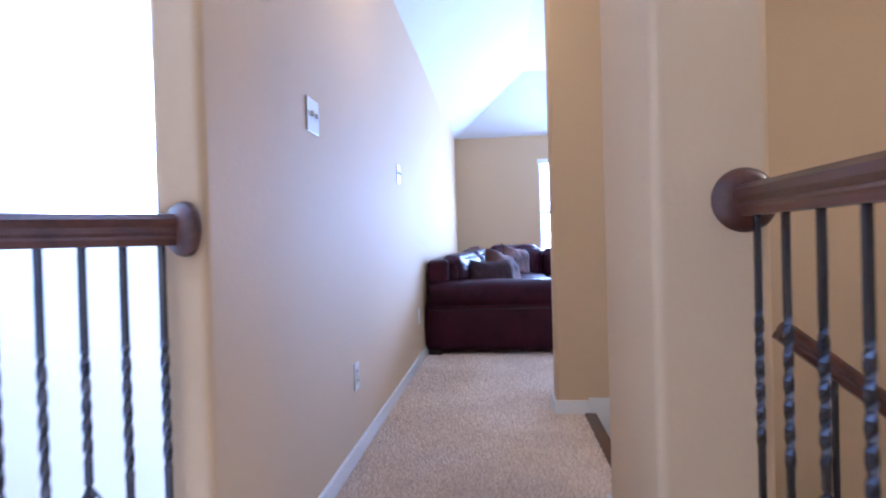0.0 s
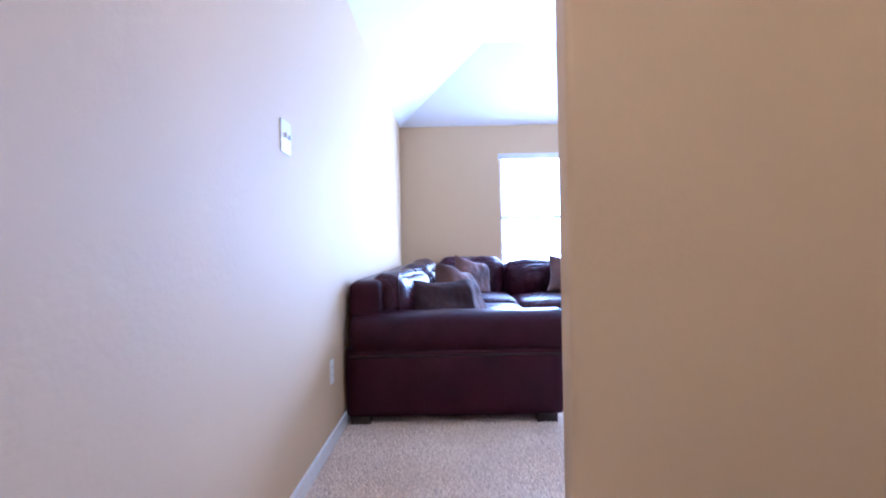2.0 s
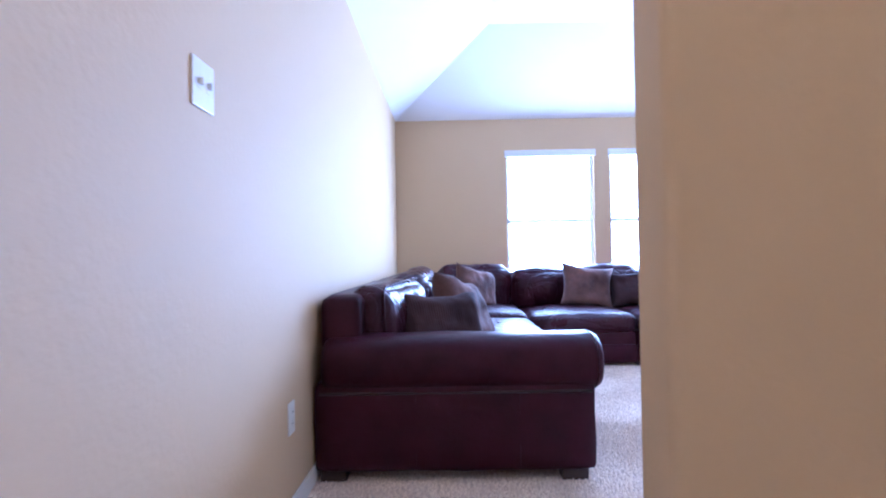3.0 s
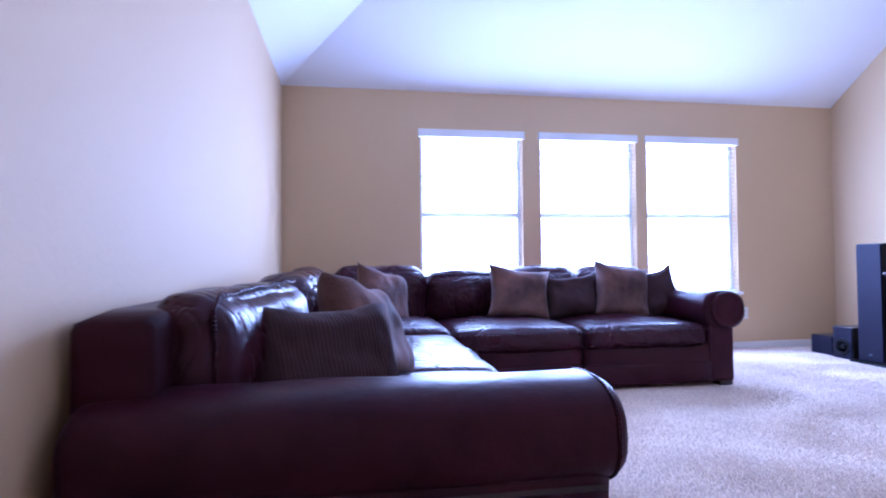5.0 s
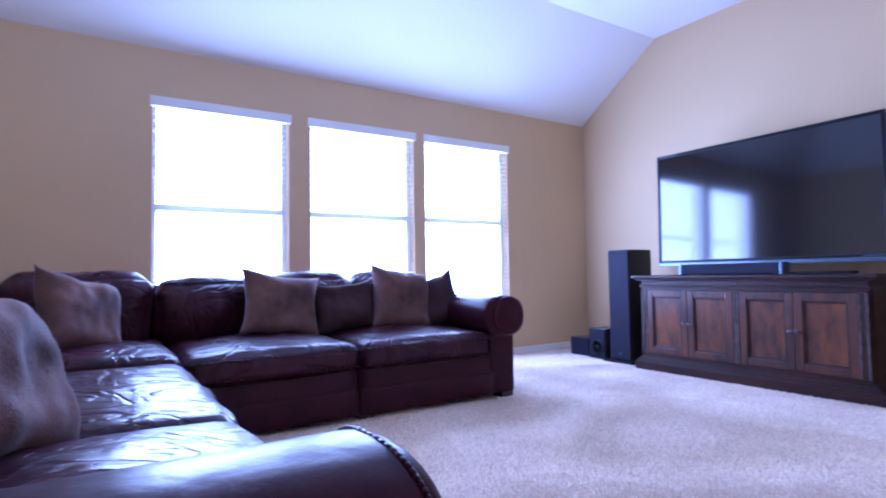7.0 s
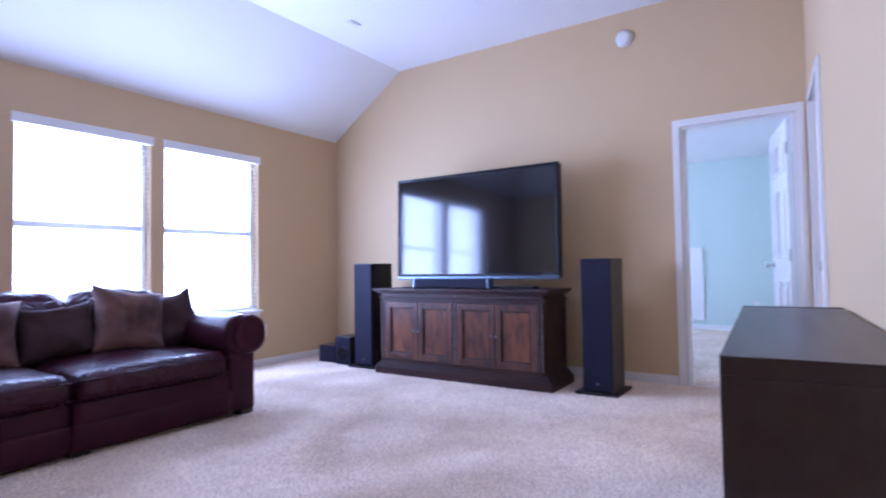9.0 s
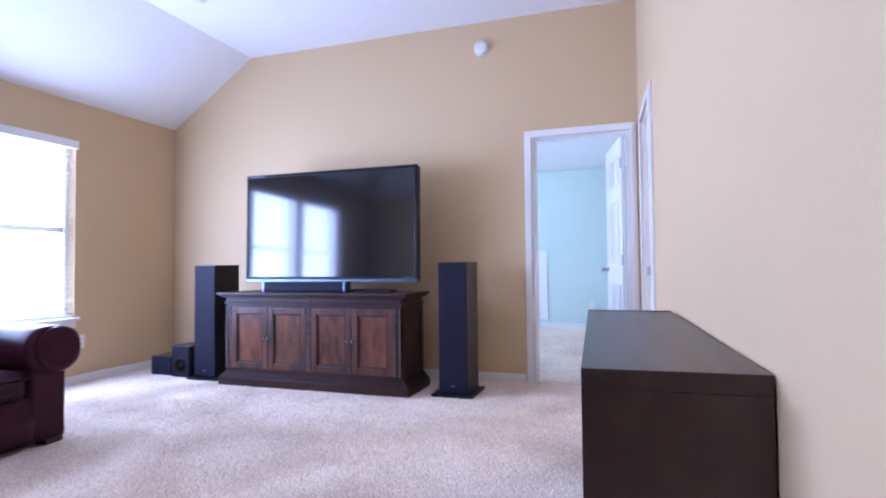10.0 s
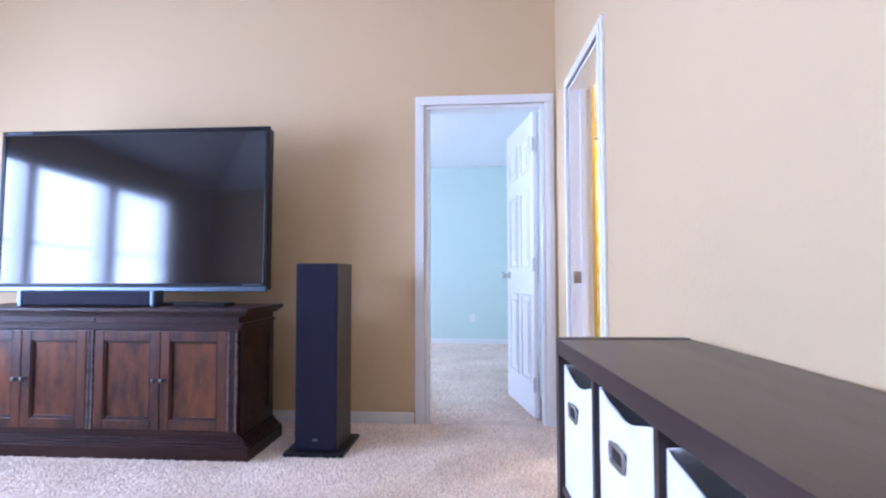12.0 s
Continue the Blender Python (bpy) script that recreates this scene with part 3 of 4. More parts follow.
# the landing edge carries the foyer railing
structure("floor_landing", boxes((-1.2, XW - 0.12, -3.0, 1.735, -0.25, 0)), CARPET, "beige carpeted landing")
low = thing("stair_railing", "sloping dark wooden handrail with iron balusters beside the stairs", "railing", (1.26, 2.49, 0.60))
part("handrail", handrail(bmesh.new(), (0, 0, 0), (2.2, 0, -1.72)), RAILWOOD, low)
for k in range(9):
    dx = 0.16 + 0.22 * k
    part("baluster", block(dx - 0.007, dx + 0.007, -0.007, 0.007, -0.78 * dx - 0.80, -0.78 * dx - 0.02), IRON, low)

# ---- sofa ----


def roll_profile(y_out, y_in, z_low, z_top):
    """The section of a rolled arm: a full round outside, flowing down to the seat side."""
    pts = []
    cy, cz, ry, rz = (y_out + y_in) / 2, (z_low + z_top) / 2, abs(y_in - y_out) / 2, (z_top - z_low) / 2
    for k in range(28):
        a = math.tau * k / 28
        c, s = math.cos(a), math.sin(a)
        pts.append((cy + ry * math.copysign(abs(c) ** 0.8, c), cz + rz * math.copysign(abs(s) ** 0.8, s)))
    return pts


SOFA = "burgundy leather sectional sofa with rolled arm"
west = thing("sectional_sofa", SOFA + ", against the side wall", "sofa", group="corner sofa")
part("base", soft(-0.22, 0.90, 5.12, 7.36, 0.045, 0.30, 0.03, (0.01, 0, 0), 0.004, 16), LEATHER, west, smooth=True)
part("arm_panel", soft(-0.250, 0.915, 5.02, 5.34, 0.045, 0.42, 0.025, (0.006, 0.012, 0), 0.005, 16, 1.0), LEATHER, west, smooth=True)
part("arm_roll", extrude_profile(roll_profile(4.985, 5.335, 0.362, 0.602), -0.225, 0.952, 14, 0.045), LEATHER, west, "padded rolled leather arm", True)
part("arm_welt", extrude_profile([(5.008, 0.372), (5.016, 0.366), (5.024, 0.372), (5.016, 0.380)], -0.23, 0.900), PIPING, west)
part("back_frame", soft(-0.250, -0.06, 5.10, 8.56, 0.06, 0.775, 0.045, (0.01, 0, 0.0), 0.006, 20, 2.0), LEATHER, west, smooth=True)
part("seat_cushion", soft(-0.05, 0.955, 5.335, 6.10, 0.285, 0.435, 0.055, (0.015, 0.0, 0.03), 0.016, 26, 3.0), CREASED, west, smooth=True)
part("seat_cushion", soft(-0.05, 0.965, 6.105, 7.30, 0.285, 0.43, 0.055, (0.015, 0.0, 0.025), 0.016, 26, 4.4), CREASED, west, smooth=True)
bm = soft(-0.15, 0.045, 5.22, 6.17, 0.40, 0.805, 0.080, (0.045, 0.02, 0.008), 0.012, 40, 5.0, 5.0)
bmesh.ops.transform(bm, matrix=pose(-0.05, 5.3, 0, 0, 0, -8) @ pose(0.05, -5.3, 0), verts=bm.verts)
part("back_cushion", bm, CREASED, west, "slumped creased leather back cushion", True)
part("back_cushion", soft(-0.10, 0.20, 6.19, 7.02, 0.40, 0.815, 0.11, (0.06, 0.01, 0.02), 0.030, 26, 6.3, 4.0), CREASED, west, smooth=True)
part("back_cushion", soft(-0.10, 0.20, 7.05, 7.95, 0.40, 0.815, 0.11, (0.05, 0.01, 0.02), 0.030, 26, 7.7, 4.0), CREASED, west, smooth=True)
for fx, fy in ((-0.18, 5.085), (0.83, 5.085), (0.83, 7.25)):
    part("foot", block(fx - 0.055, fx + 0.055, fy - 0.045, fy + 0.045, 0.0, 0.062, bevel=0.006), ESPRESSO, west, "dark wooden block foot")

north = thing("sectional_sofa", SOFA + ", under the windows", "sofa", group="corner sofa")
part("base", soft(-0.05, 1.872, 7.37, 8.50, 0.028, 0.30, 0.025, (0, 0.008, 0), 0.004, 16, 8.0), LEATHER, north, smooth=True)
part("base", soft(1.878, 2.99, 7.37, 8.50, 0.028, 0.30, 0.025, (0, 0.008, 0), 0.004, 16, 9.0), LEATHER, north, smooth=True)
part("base_band", soft(0.97, 1.870, 7.352, 7.40, 0.032, 0.185, 0.015, (0, 0.004, 0), 0.003, 10, 8.0), LEATHER, north, smooth=True)
part("base_band", soft(1.880, 2.83, 7.352, 7.40, 0.032, 0.185, 0.015, (0, 0.004, 0), 0.003, 10, 9.0), LEATHER, north, smooth=True)
part("seat_cushion", soft(-0.05, 0.965, 7.305, 8.20, 0.285, 0.46, 0.055, (0, 0, 0.03), 0.014, 22, 10.0), CREASED, north, smooth=True)
part("seat_cushion", soft(0.975, 1.868, 7.325, 8.20, 0.285, 0.44, 0.055, (0, 0.012, 0.03), 0.014, 26, 11.3), CREASED, north, smooth=True)
part("seat_cushion", soft(1.882, 2.775, 7.325, 8.20, 0.285, 0.44, 0.055, (0, 0.012, 0.03), 0.014, 26, 12.1), CREASED, north, smooth=True)
part("back_frame", soft(-0.055, 3.0, 8.36, 8.565, 0.06, 0.775, 0.045, (0, 0.01, 0), 0.006, 20, 13.0), LEATHER, north, smooth=True)
for x0, x1, zt, sd in ((0.20, 0.90, 0.84, 14.0), (0.92, 1.54, 0.80, 15.5), (1.55, 2.16, 0.815, 16.1), (2.17, 2.78, 0.825, 17.4)):
    part("back_cushion", soft(x0, x1, 8.10, 8.40, 0.40, zt, 0.10, (0.01, 0.05, 0.015), 0.026, 24, sd, 4.5), CREASED, north, smooth=True)
# the arm at the far end runs front to back
bm = extrude_profile(roll_profile(-0.165, 0.165, 0.395, 0.668), -0.52, 0.52, 10, 0.03)
bmesh.ops.transform(bm, matrix=pose(2.915, 7.86, 0, 0, 0, 90), verts=bm.verts)
part("arm_roll", bm, LEATHER, north, "padded rolled leather arm", True)
part("arm_panel", soft(2.79, 2.99, 7.355, 8.44, 0.032, 0.46, 0.02, (0.006, 0, 0), 0.004, 14, 18.0), LEATHER, north, smooth=True)
part("arm_scroll", turned(bmesh.new(), (2.928, 7.345, 0.535), (2.928, 7.2, 0.535), [(0, 0.128), (0.012, 0.128), (0.022, 0.118), (0.024, 0.100), (0.018, 0.092), (0.020, 0.06), (0.026, 0.03), (0.028, 0.006)], 36), LEATHER, north, "round scrolled arm front", True)
for fx, fy in ((2.93, 7.41), (1.93, 7.44), (1.05, 7.46)):
    part("foot", block(fx - 0.05, fx + 0.05, fy - 0.045, fy + 0.045, 0.0, 0.072, bevel=0.006), ESPRESSO, north, "dark wooden block foot")


def welt(parent, points, r=0.006, wave=0.0):
    """A stitched seam cord through a few points."""
    bm_ = bmesh.new()
    last = None
    for a_, b_ in zip(points, points[1:]):
        steps_ = 24 if len(points) < 9 else 3
        for k_ in range(steps_ + 1):
            p_ = Vector(a_).lerp(Vector(b_), k_ / steps_)
            p_ += wave * Vector((0.4 * noise.noise(p_ * 9), 0, noise.noise(p_ * 11)))
            if last is not None and (p_ - last).length > 1e-5:
                cyl(bm_, last, p_, r, n=6)
            last = p_
    return part("piping", bm_, LEATHER, parent, smooth=True)


for x0, x1 in ((0.99, 1.855), (1.895, 2.76)):
    welt(north, [(x0, 7.322, 0.405), (x1, 7.322, 0.405)], 0.005, 0.004)
    welt(north, [(x0, 7.324, 0.312), (x1, 7.324, 0.312)], 0.005, 0.003)
welt(west, [(0.025, 5.235, 0.55), (0.015, 5.235, 0.76), (0.015, 5.29, 0.803), (0.115, 6.08, 0.812)], 0.005, 0.010)
# gathered edge at the end of the near arm, and the seams of its panel
ring = [(0.920, 5.16 + (y - 5.16) * 1.002, 0.482 + (z - 0.482) * 1.002) for y, z in roll_profile(4.985, 5.335, 0.362, 0.602)]
welt(west, ring + ring[:1], 0.0035, 0.003)
for x in (0.17, 0.60):
    welt(west, [(x, 5.009, 0.36), (x, 5.009, 0.06)], 0.0018, 0.002)
for x0, x1 in ((0.97, 1.49), (1.60, 2.11), (2.22, 2.73)):
    welt(north, [(x0, 8.13, 0.785), (x1, 8.13, 0.79)], 0.005, 0.012)


def pillow(label, mat, w, h, t, seed, m, ribs=False):
    ob = part("throw_pillow", pillow_mesh(w, h, t, seed, ribs), mat, None, "", True)
    ob.matrix_basis = m
    return tagged(ob, label, "pillow", "pillows on the sofa")


FURRY, PLAIN = "mottled brown furry throw pillow on the sofa", "plain dark brown plush throw pillow on the sofa"
pillow(FURRY, FUR, 0.52, 0.43, 0.18, 1.0, pose(1.60, 7.93, 0.640, -20, 8, 4))
pillow(PLAIN, PLUSH, 0.46, 0.35, 0.17, 2.0, pose(2.03, 7.95, 0.605, -20, -5, -5))
pillow(FURRY, FUR, 0.50, 0.46, 0.18, 3.0, pose(2.42, 7.88, 0.645, -18, 10, 6))
pillow(PLAIN, PLUSH, 0.40, 0.40, 0.17, 4.0, pose(2.72, 7.92, 0.615, -20, -18, -22))
pillow(FURRY, FUR, 0.48, 0.44, 0.18, 5.0, pose(0.56, 7.80, 0.635, -22, 14, 40))
pillow(PLAIN, PLUSH, 0.44, 0.38, 0.18, 6.0, pose(0.27, 6.62, 0.610, -22, 0, 78))
pillow(FURRY, FUR, 0.50, 0.46, 0.20, 7.0, pose(0.40, 6.02, 0.605, -26, 12, 62))
pillow("brown plush throw pillow with a corded face by the arm", PLUSH, 0.53, 0.44, 0.21, 8.0, pose(0.262, 5.55, 0.560, -30, 3, 28), True)

# ---- television wall ----
stand = thing("media_console", "dark carved wooden media console with four burl doors", "cabinet", (4.465, 6.69, 0))
# in the console's own space x runs back to the wall and y along it
HALF, DEEP = 0.805, 0.465
part("body", block(0.04, DEEP, -HALF, HALF, 0.10, 0.735), WOOD, stand)
part("plinth", block(0.0, DEEP + 0.004, -HALF - 0.062, HALF + 0.062, 0.0, 0.070, bevel=0.005), WOOD, stand)
for x0, grow, z0, z1 in ((0.008, 0.052, 0.0705, 0.082), (0.016, 0.040, 0.0825, 0.096), (0.026, 0.026, 0.0965, 0.108), (0.032, 0.014, 0.1085, 0.122)):
    part("plinth_moulding", block(x0, DEEP + 0.002, -HALF - grow, HALF + grow, z0, z1, bevel=0.004), WOOD, stand)
part("top", block(-0.026, DEEP + 0.006, -HALF - 0.060, HALF + 0.060, 0.755, 0.777, bevel=0.007), WOOD, stand, "dark wooden top")
for x0, grow, z0, z1 in ((-0.006, 0.044, 0.7445, 0.7545), (0.008, 0.028, 0.734, 0.744), (0.022, 0.012, 0.680, 0.692), (0.016, 0.018, 0.6925, 0.699)):
    part("cornice", block(x0, DEEP + 0.003, -HALF - grow, HALF + grow, z0, z1, bevel=0.003), WOOD, stand)
part("frieze", block(0.020, 0.0395, -HALF + 0.004, HALF - 0.004, 0.6995, 0.7335, bevel=0.003), WOOD, stand)
part("upper_rail", block(0.026, 0.0395, -HALF + 0.004, HALF - 0.004, 0.661, 0.6795, bevel=0.003), WOOD, stand)
part("lower_rail", block(0.026, 0.0395, -HALF + 0.004, HALF - 0.004, 0.1225, 0.145, bevel=0.003), WOOD, stand)
part("keyhole", turned(bmesh.new(), (0.020, -0.01, 0.716), (-0.1, -0.01, 0.716), [(0, 0.009), (0.005, 0.009), (0.008, 0.004)], 10), PEWTER, stand)
bead_bm = bmesh.new()
for k in range(40):
    z = 0.152 + k * 0.0129
    bmesh.ops.create_icosphere(bead_bm, subdivisions=1, radius=0.0100, matrix=Matrix.Translation((0, 0, z)) @ pose(0, 0, 0, 35) @ Matrix.Diagonal((1, 1.1, 0.62, 1)))
BEADS = finish("rope_moulding", bead_bm, ROPE, True)
for y in (-HALF + 0.014, -HALF + 0.055, -0.0115, 0.0115, HALF - 0.055, HALF - 0.014):
    tagged(shared("rope_moulding", BEADS, stand, pose(0.018, y, 0)), "carved rope moulding")
for y in (-HALF + 0.0345, 0.0, HALF - 0.0345):
    part("pilaster", block(0.016, 0.0395, y - 0.011, y + 0.011, 0.147, 0.659, bevel=0.003), WOOD, stand)
DW, D_LOW, D_TOP = 0.361, 0.148, 0.658
for k, y in enumerate((-0.022 - 1.5 * DW, -0.022 - 0.5 * DW, 0.022 + 0.5 * DW, 0.022 + 1.5 * DW)):
    y0, y1 = y - DW / 2 + 0.002, y + DW / 2 - 0.002
    d = part("door", boxes((0.014, 0.0395, y0, y0 + 0.050, D_LOW, D_TOP), (0.014, 0.0395, y1 - 0.050, y1, D_LOW, D_TOP),
                           (0.014, 0.0395, y0 + 0.050, y1 - 0.050, D_LOW, D_LOW + 0.052), (0.014, 0.0395, y0 + 0.050, y1 - 0.050, D_TOP - 0.052, D_TOP), bevel=0.004), DOORWOOD, stand, "framed reddish burl door")
    part("panel_moulding", boxes((0.019, 0.036, y0 + 0.050, y0 + 0.062, D_LOW + 0.052, D_TOP - 0.052), (0.019, 0.036, y1 - 0.062, y1 - 0.050, D_LOW + 0.052, D_TOP - 0.052),
                                 (0.019, 0.036, y0 + 0.062, y1 - 0.062, D_LOW + 0.052, D_LOW + 0.064), (0.019, 0.036, y0 + 0.062, y1 - 0.062, D_TOP - 0.064, D_TOP - 0.052), bevel=0.004), WOOD, d)
    part("panel", block(0.028, 0.0385, y0 + 0.062, y1 - 0.062, D_LOW + 0.064, D_TOP - 0.064), PANELWOOD, d)
    ky = y + (DW / 2 - 0.022) * (1 if k % 2 == 0 else -1)
    part("knob", turned(bmesh.new(), (0.014, ky, 0.405), (-0.1, ky, 0.405), [(0, 0.010), (0.004, 0.010), (0.006, 0.005), (0.014, 0.005), (0.018, 0.012), (0.026, 0.013), (0.031, 0.006)], 14), PEWTER, d, "small pewter knob", True)
for sy in (-HALF - 0.010, HALF):
    part("side_panel", boxes((0.05, DEEP - 0.01, sy, sy + 0.010, 0.125, 0.185), (0.05, DEEP - 0.01, sy, sy + 0.010, 0.62, 0.678), (0.05, 0.115, sy, sy + 0.010, 0.185, 0.62), (DEEP - 0.075, DEEP - 0.01, sy, sy + 0.010, 0.185, 0.62), bevel=0.004), WOOD, stand)

tv = thing("television", "large black flat screen television, switched off, reflecting windows", "television", (4.775, 6.694, 0.777))
tv.matrix_basis = pose(4.775, 6.694, 0.777, 0, 1.1, 0)
W2 = 0.828
part("housing", block(0.012, 0.085, -W2 + 0.004, W2 - 0.004, 0.085, 1.030, bevel=0.012), PLASTIC, tv)
part("bezel", boxes((0.0, 0.02, -W2, W2, 1.010, 1.036), (0.0, 0.02, -W2, -W2 + 0.024, 0.105, 1.0095), (0.0, 0.02, W2 - 0.024, W2, 0.105, 1.0095), (0.0, 0.02, -W2 + 0.0245, W2 - 0.0245, 0.105, 0.124), bevel=0.003), PLASTIC, tv)
part("screen", block(0.006, 0.0115, -W2 + 0.0245, W2 - 0.0245, 0.1245, 1.0095), SCREEN, tv, "dark glossy screen")
part("lower_bar", block(-0.002, 0.022, -W2 + 0.002, W2 - 0.002, 0.074, 0.1045, bevel=0.006), SILVER, tv, "silver lower trim bar")
part("neck", block(0.03, 0.07, -0.12, 0.12, 0.012, 0.09, bevel=0.006), PLASTIC, tv)
part("foot", block(-0.10, 0.15, -0.36, 0.36, 0.0, 0.014, bevel=0.005), PLASTIC, tv)
for y0, y1, z0, z1 in ((W2 - 0.19, W2 - 0.10, 1.019, 1.027), (W2 - 0.095, W2 - 0.03, 1.019, 1.027), (-W2 + 0.03, -W2 + 0.15, 0.112, 0.118)):
    part("marking", block(-0.0006, 0.0, y0, y1, z0, z1), SILVER, tv)

bar = thing("soundbar", "black soundbar with silver ends on the console", "soundbar", (4.575, 6.80, 0.777))
part("grille", block(0, 0.085, -0.37, 0.37, 0.004, 0.086, bevel=0.012), SPEAKER, bar)
for y in (-0.395, 0.37):
    part("end_cap", block(-0.002, 0.087, y, y + 0.025, 0.0, 0.088, bevel=0.006), SILVER, bar, "silver end cap")
remote = part("set_top_box", boxes((4.59, 4.72, 6.02, 6.30, 0.777, 0.797), bevel=0.005), PLASTIC)
tagged(remote, "low black box on the console", "media box")


def tower(at, label):
    """A floor-standing loudspeaker on a plinth plate; its grille faces the room."""
    sp = thing("floor_speaker", label, "speaker", at, "tower speakers")
    part("cabinet", block(-0.13, 0.17, -0.113, 0.113, 0.022, 1.01, bevel=0.004), SPEAKERWOOD, sp)
    part("grille", block(-0.148, -0.1305, -0.111, 0.111, 0.03, 1.005, bevel=0.007), SPEAKER, sp, "dark cloth grille")
    part("base_plate", block(-0.19, 0.19, -0.16, 0.16, 0.0, 0.022, bevel=0.004), PLASTIC, sp)
    part("badge", block(-0.1495, -0.1475, -0.014, 0.014, 0.075, 0.087), SILVER, sp, "small silver badge")
    return sp


tower((4.745, 5.52, 0), "tall narrow black floor speaker beside the console")
tower((4.745, 7.82, 0), "tall narrow black floor speaker between console and corner")


def small_box(name, x, y, w, d, h, label):
    o = thing(name, label, "speaker", (x, y, 0))
    part("cabinet", block(0, d, -w / 2, w / 2, 0, h, bevel=0.006), SPEAKERWOOD, o)
    part("grille", block(-0.012, -0.0005, -w / 2 + 0.006, w / 2 - 0.006, 0.006, h - 0.006, bevel=0.004), SPEAKER, o)
    return o


sub = small_box("bookshelf_speaker", 4.62, 8.10, 0.20, 0.24, 0.285, "small black bookshelf speaker on the carpet")
part("driver", turned(bmesh.new(), (-0.012, 0, 0.11), (-0.1, 0, 0.11), [(0, 0.075), (0.005, 0.075), (0.007, 0.068), (0.002, 0.055), (-0.004, 0.03), (0.003, 0.02), (0.005, 0.004)], 28), PLASTIC, sub, "round speaker cone", True)
small_box("bookshelf_speaker", 4.66, 8.36, 0.24, 0.22, 0.175, "low black speaker box in the room corner")

smoke = thing("smoke_detector", "round white smoke detector on the wall", "smoke detector", (XE, 5.43, 2.868))
part("base", turned(bmesh.new(), (0, 0, 0), (-1, 0, 0), [(0, 0.070), (0.012, 0.070), (0.014, 0.064)], 32), PLATE, smoke, smooth=True)
part("cover", turned(bmesh.new(), (-0.014, 0, 0), (-1, 0, 0), [(0, 0.062), (0.012, 0.060), (0.022, 0.050), (0.024, 0.03), (0.025, 0.004)], 32), PLATE, smoke, smooth=True)

vent = thing("ceiling_vent", "small white ceiling air vent", "vent", (4.08, 7.42, TOP))
part("frame", block(-0.06, 0.06, -0.03, 0.03, -0.012, 0, bevel=0.004), PLATE, vent)
part("lip", block(-0.045, 0.045, -0.018, 0.018, -0.018, -0.0125, bevel=0.003), PLATE, vent)

# ---- storage cabinet with canvas bins ----
CX0, CX1, CY0, CY1, CZ = 1.815, 3.262, YS + 0.004, 4.422, 0.775
ASKEW = pose(3.262, 4.083, 0, 0, 0, 3.3) @ pose(-3.262, -4.07, 0)
unit = thing("storage_cabinet", "black-brown cube storage cabinet with white canvas bins", "cabinet", (0, 0, 0))
unit.matrix_basis = ASKEW
part("top", block(CX0 + 0.0015, CX1 - 0.0385, CY0, CY1, CZ - 0.04, CZ, bevel=0.0015), ESPRESSO, unit)
part("side", block(CX0 + 0.0015, CX0 + 0.038, CY0, CY1, 0, CZ - 0.0405, bevel=0.0015), ESPRESSO, unit)
part("side", block(CX1 - 0.038, CX1, CY0, CY1, 0, CZ + 0.0025, bevel=0.0015), ESPRESSO, unit)
part("bottom", block(CX0 + 0.0385, CX1 - 0.0385, CY0, CY1, 0, 0.038, bevel=0.0015), ESPRESSO, unit)
part("back", block(CX0 + 0.0385, CX1 - 0.0385, CY0, CY0 + 0.006, 0.0385, CZ - 0.0405), ESPRESSO, unit)
cell = (CX1 - CX0 - 0.077 - 3 * 0.018) / 4
for k in range(4):
    x0 = CX0 + 0.0385 + k * (cell + 0.018)
    if k < 3:
        part("divider", block(x0 + cell, x0 + cell + 0.018, CY0 + 0.007, CY1 - 0.004, 0.0385, CZ - 0.0405), ESPRESSO, unit)
    part("shelf", block(x0, x0 + cell, CY0 + 0.007, CY1 - 0.006, 0.381, 0.399), ESPRESSO, unit)


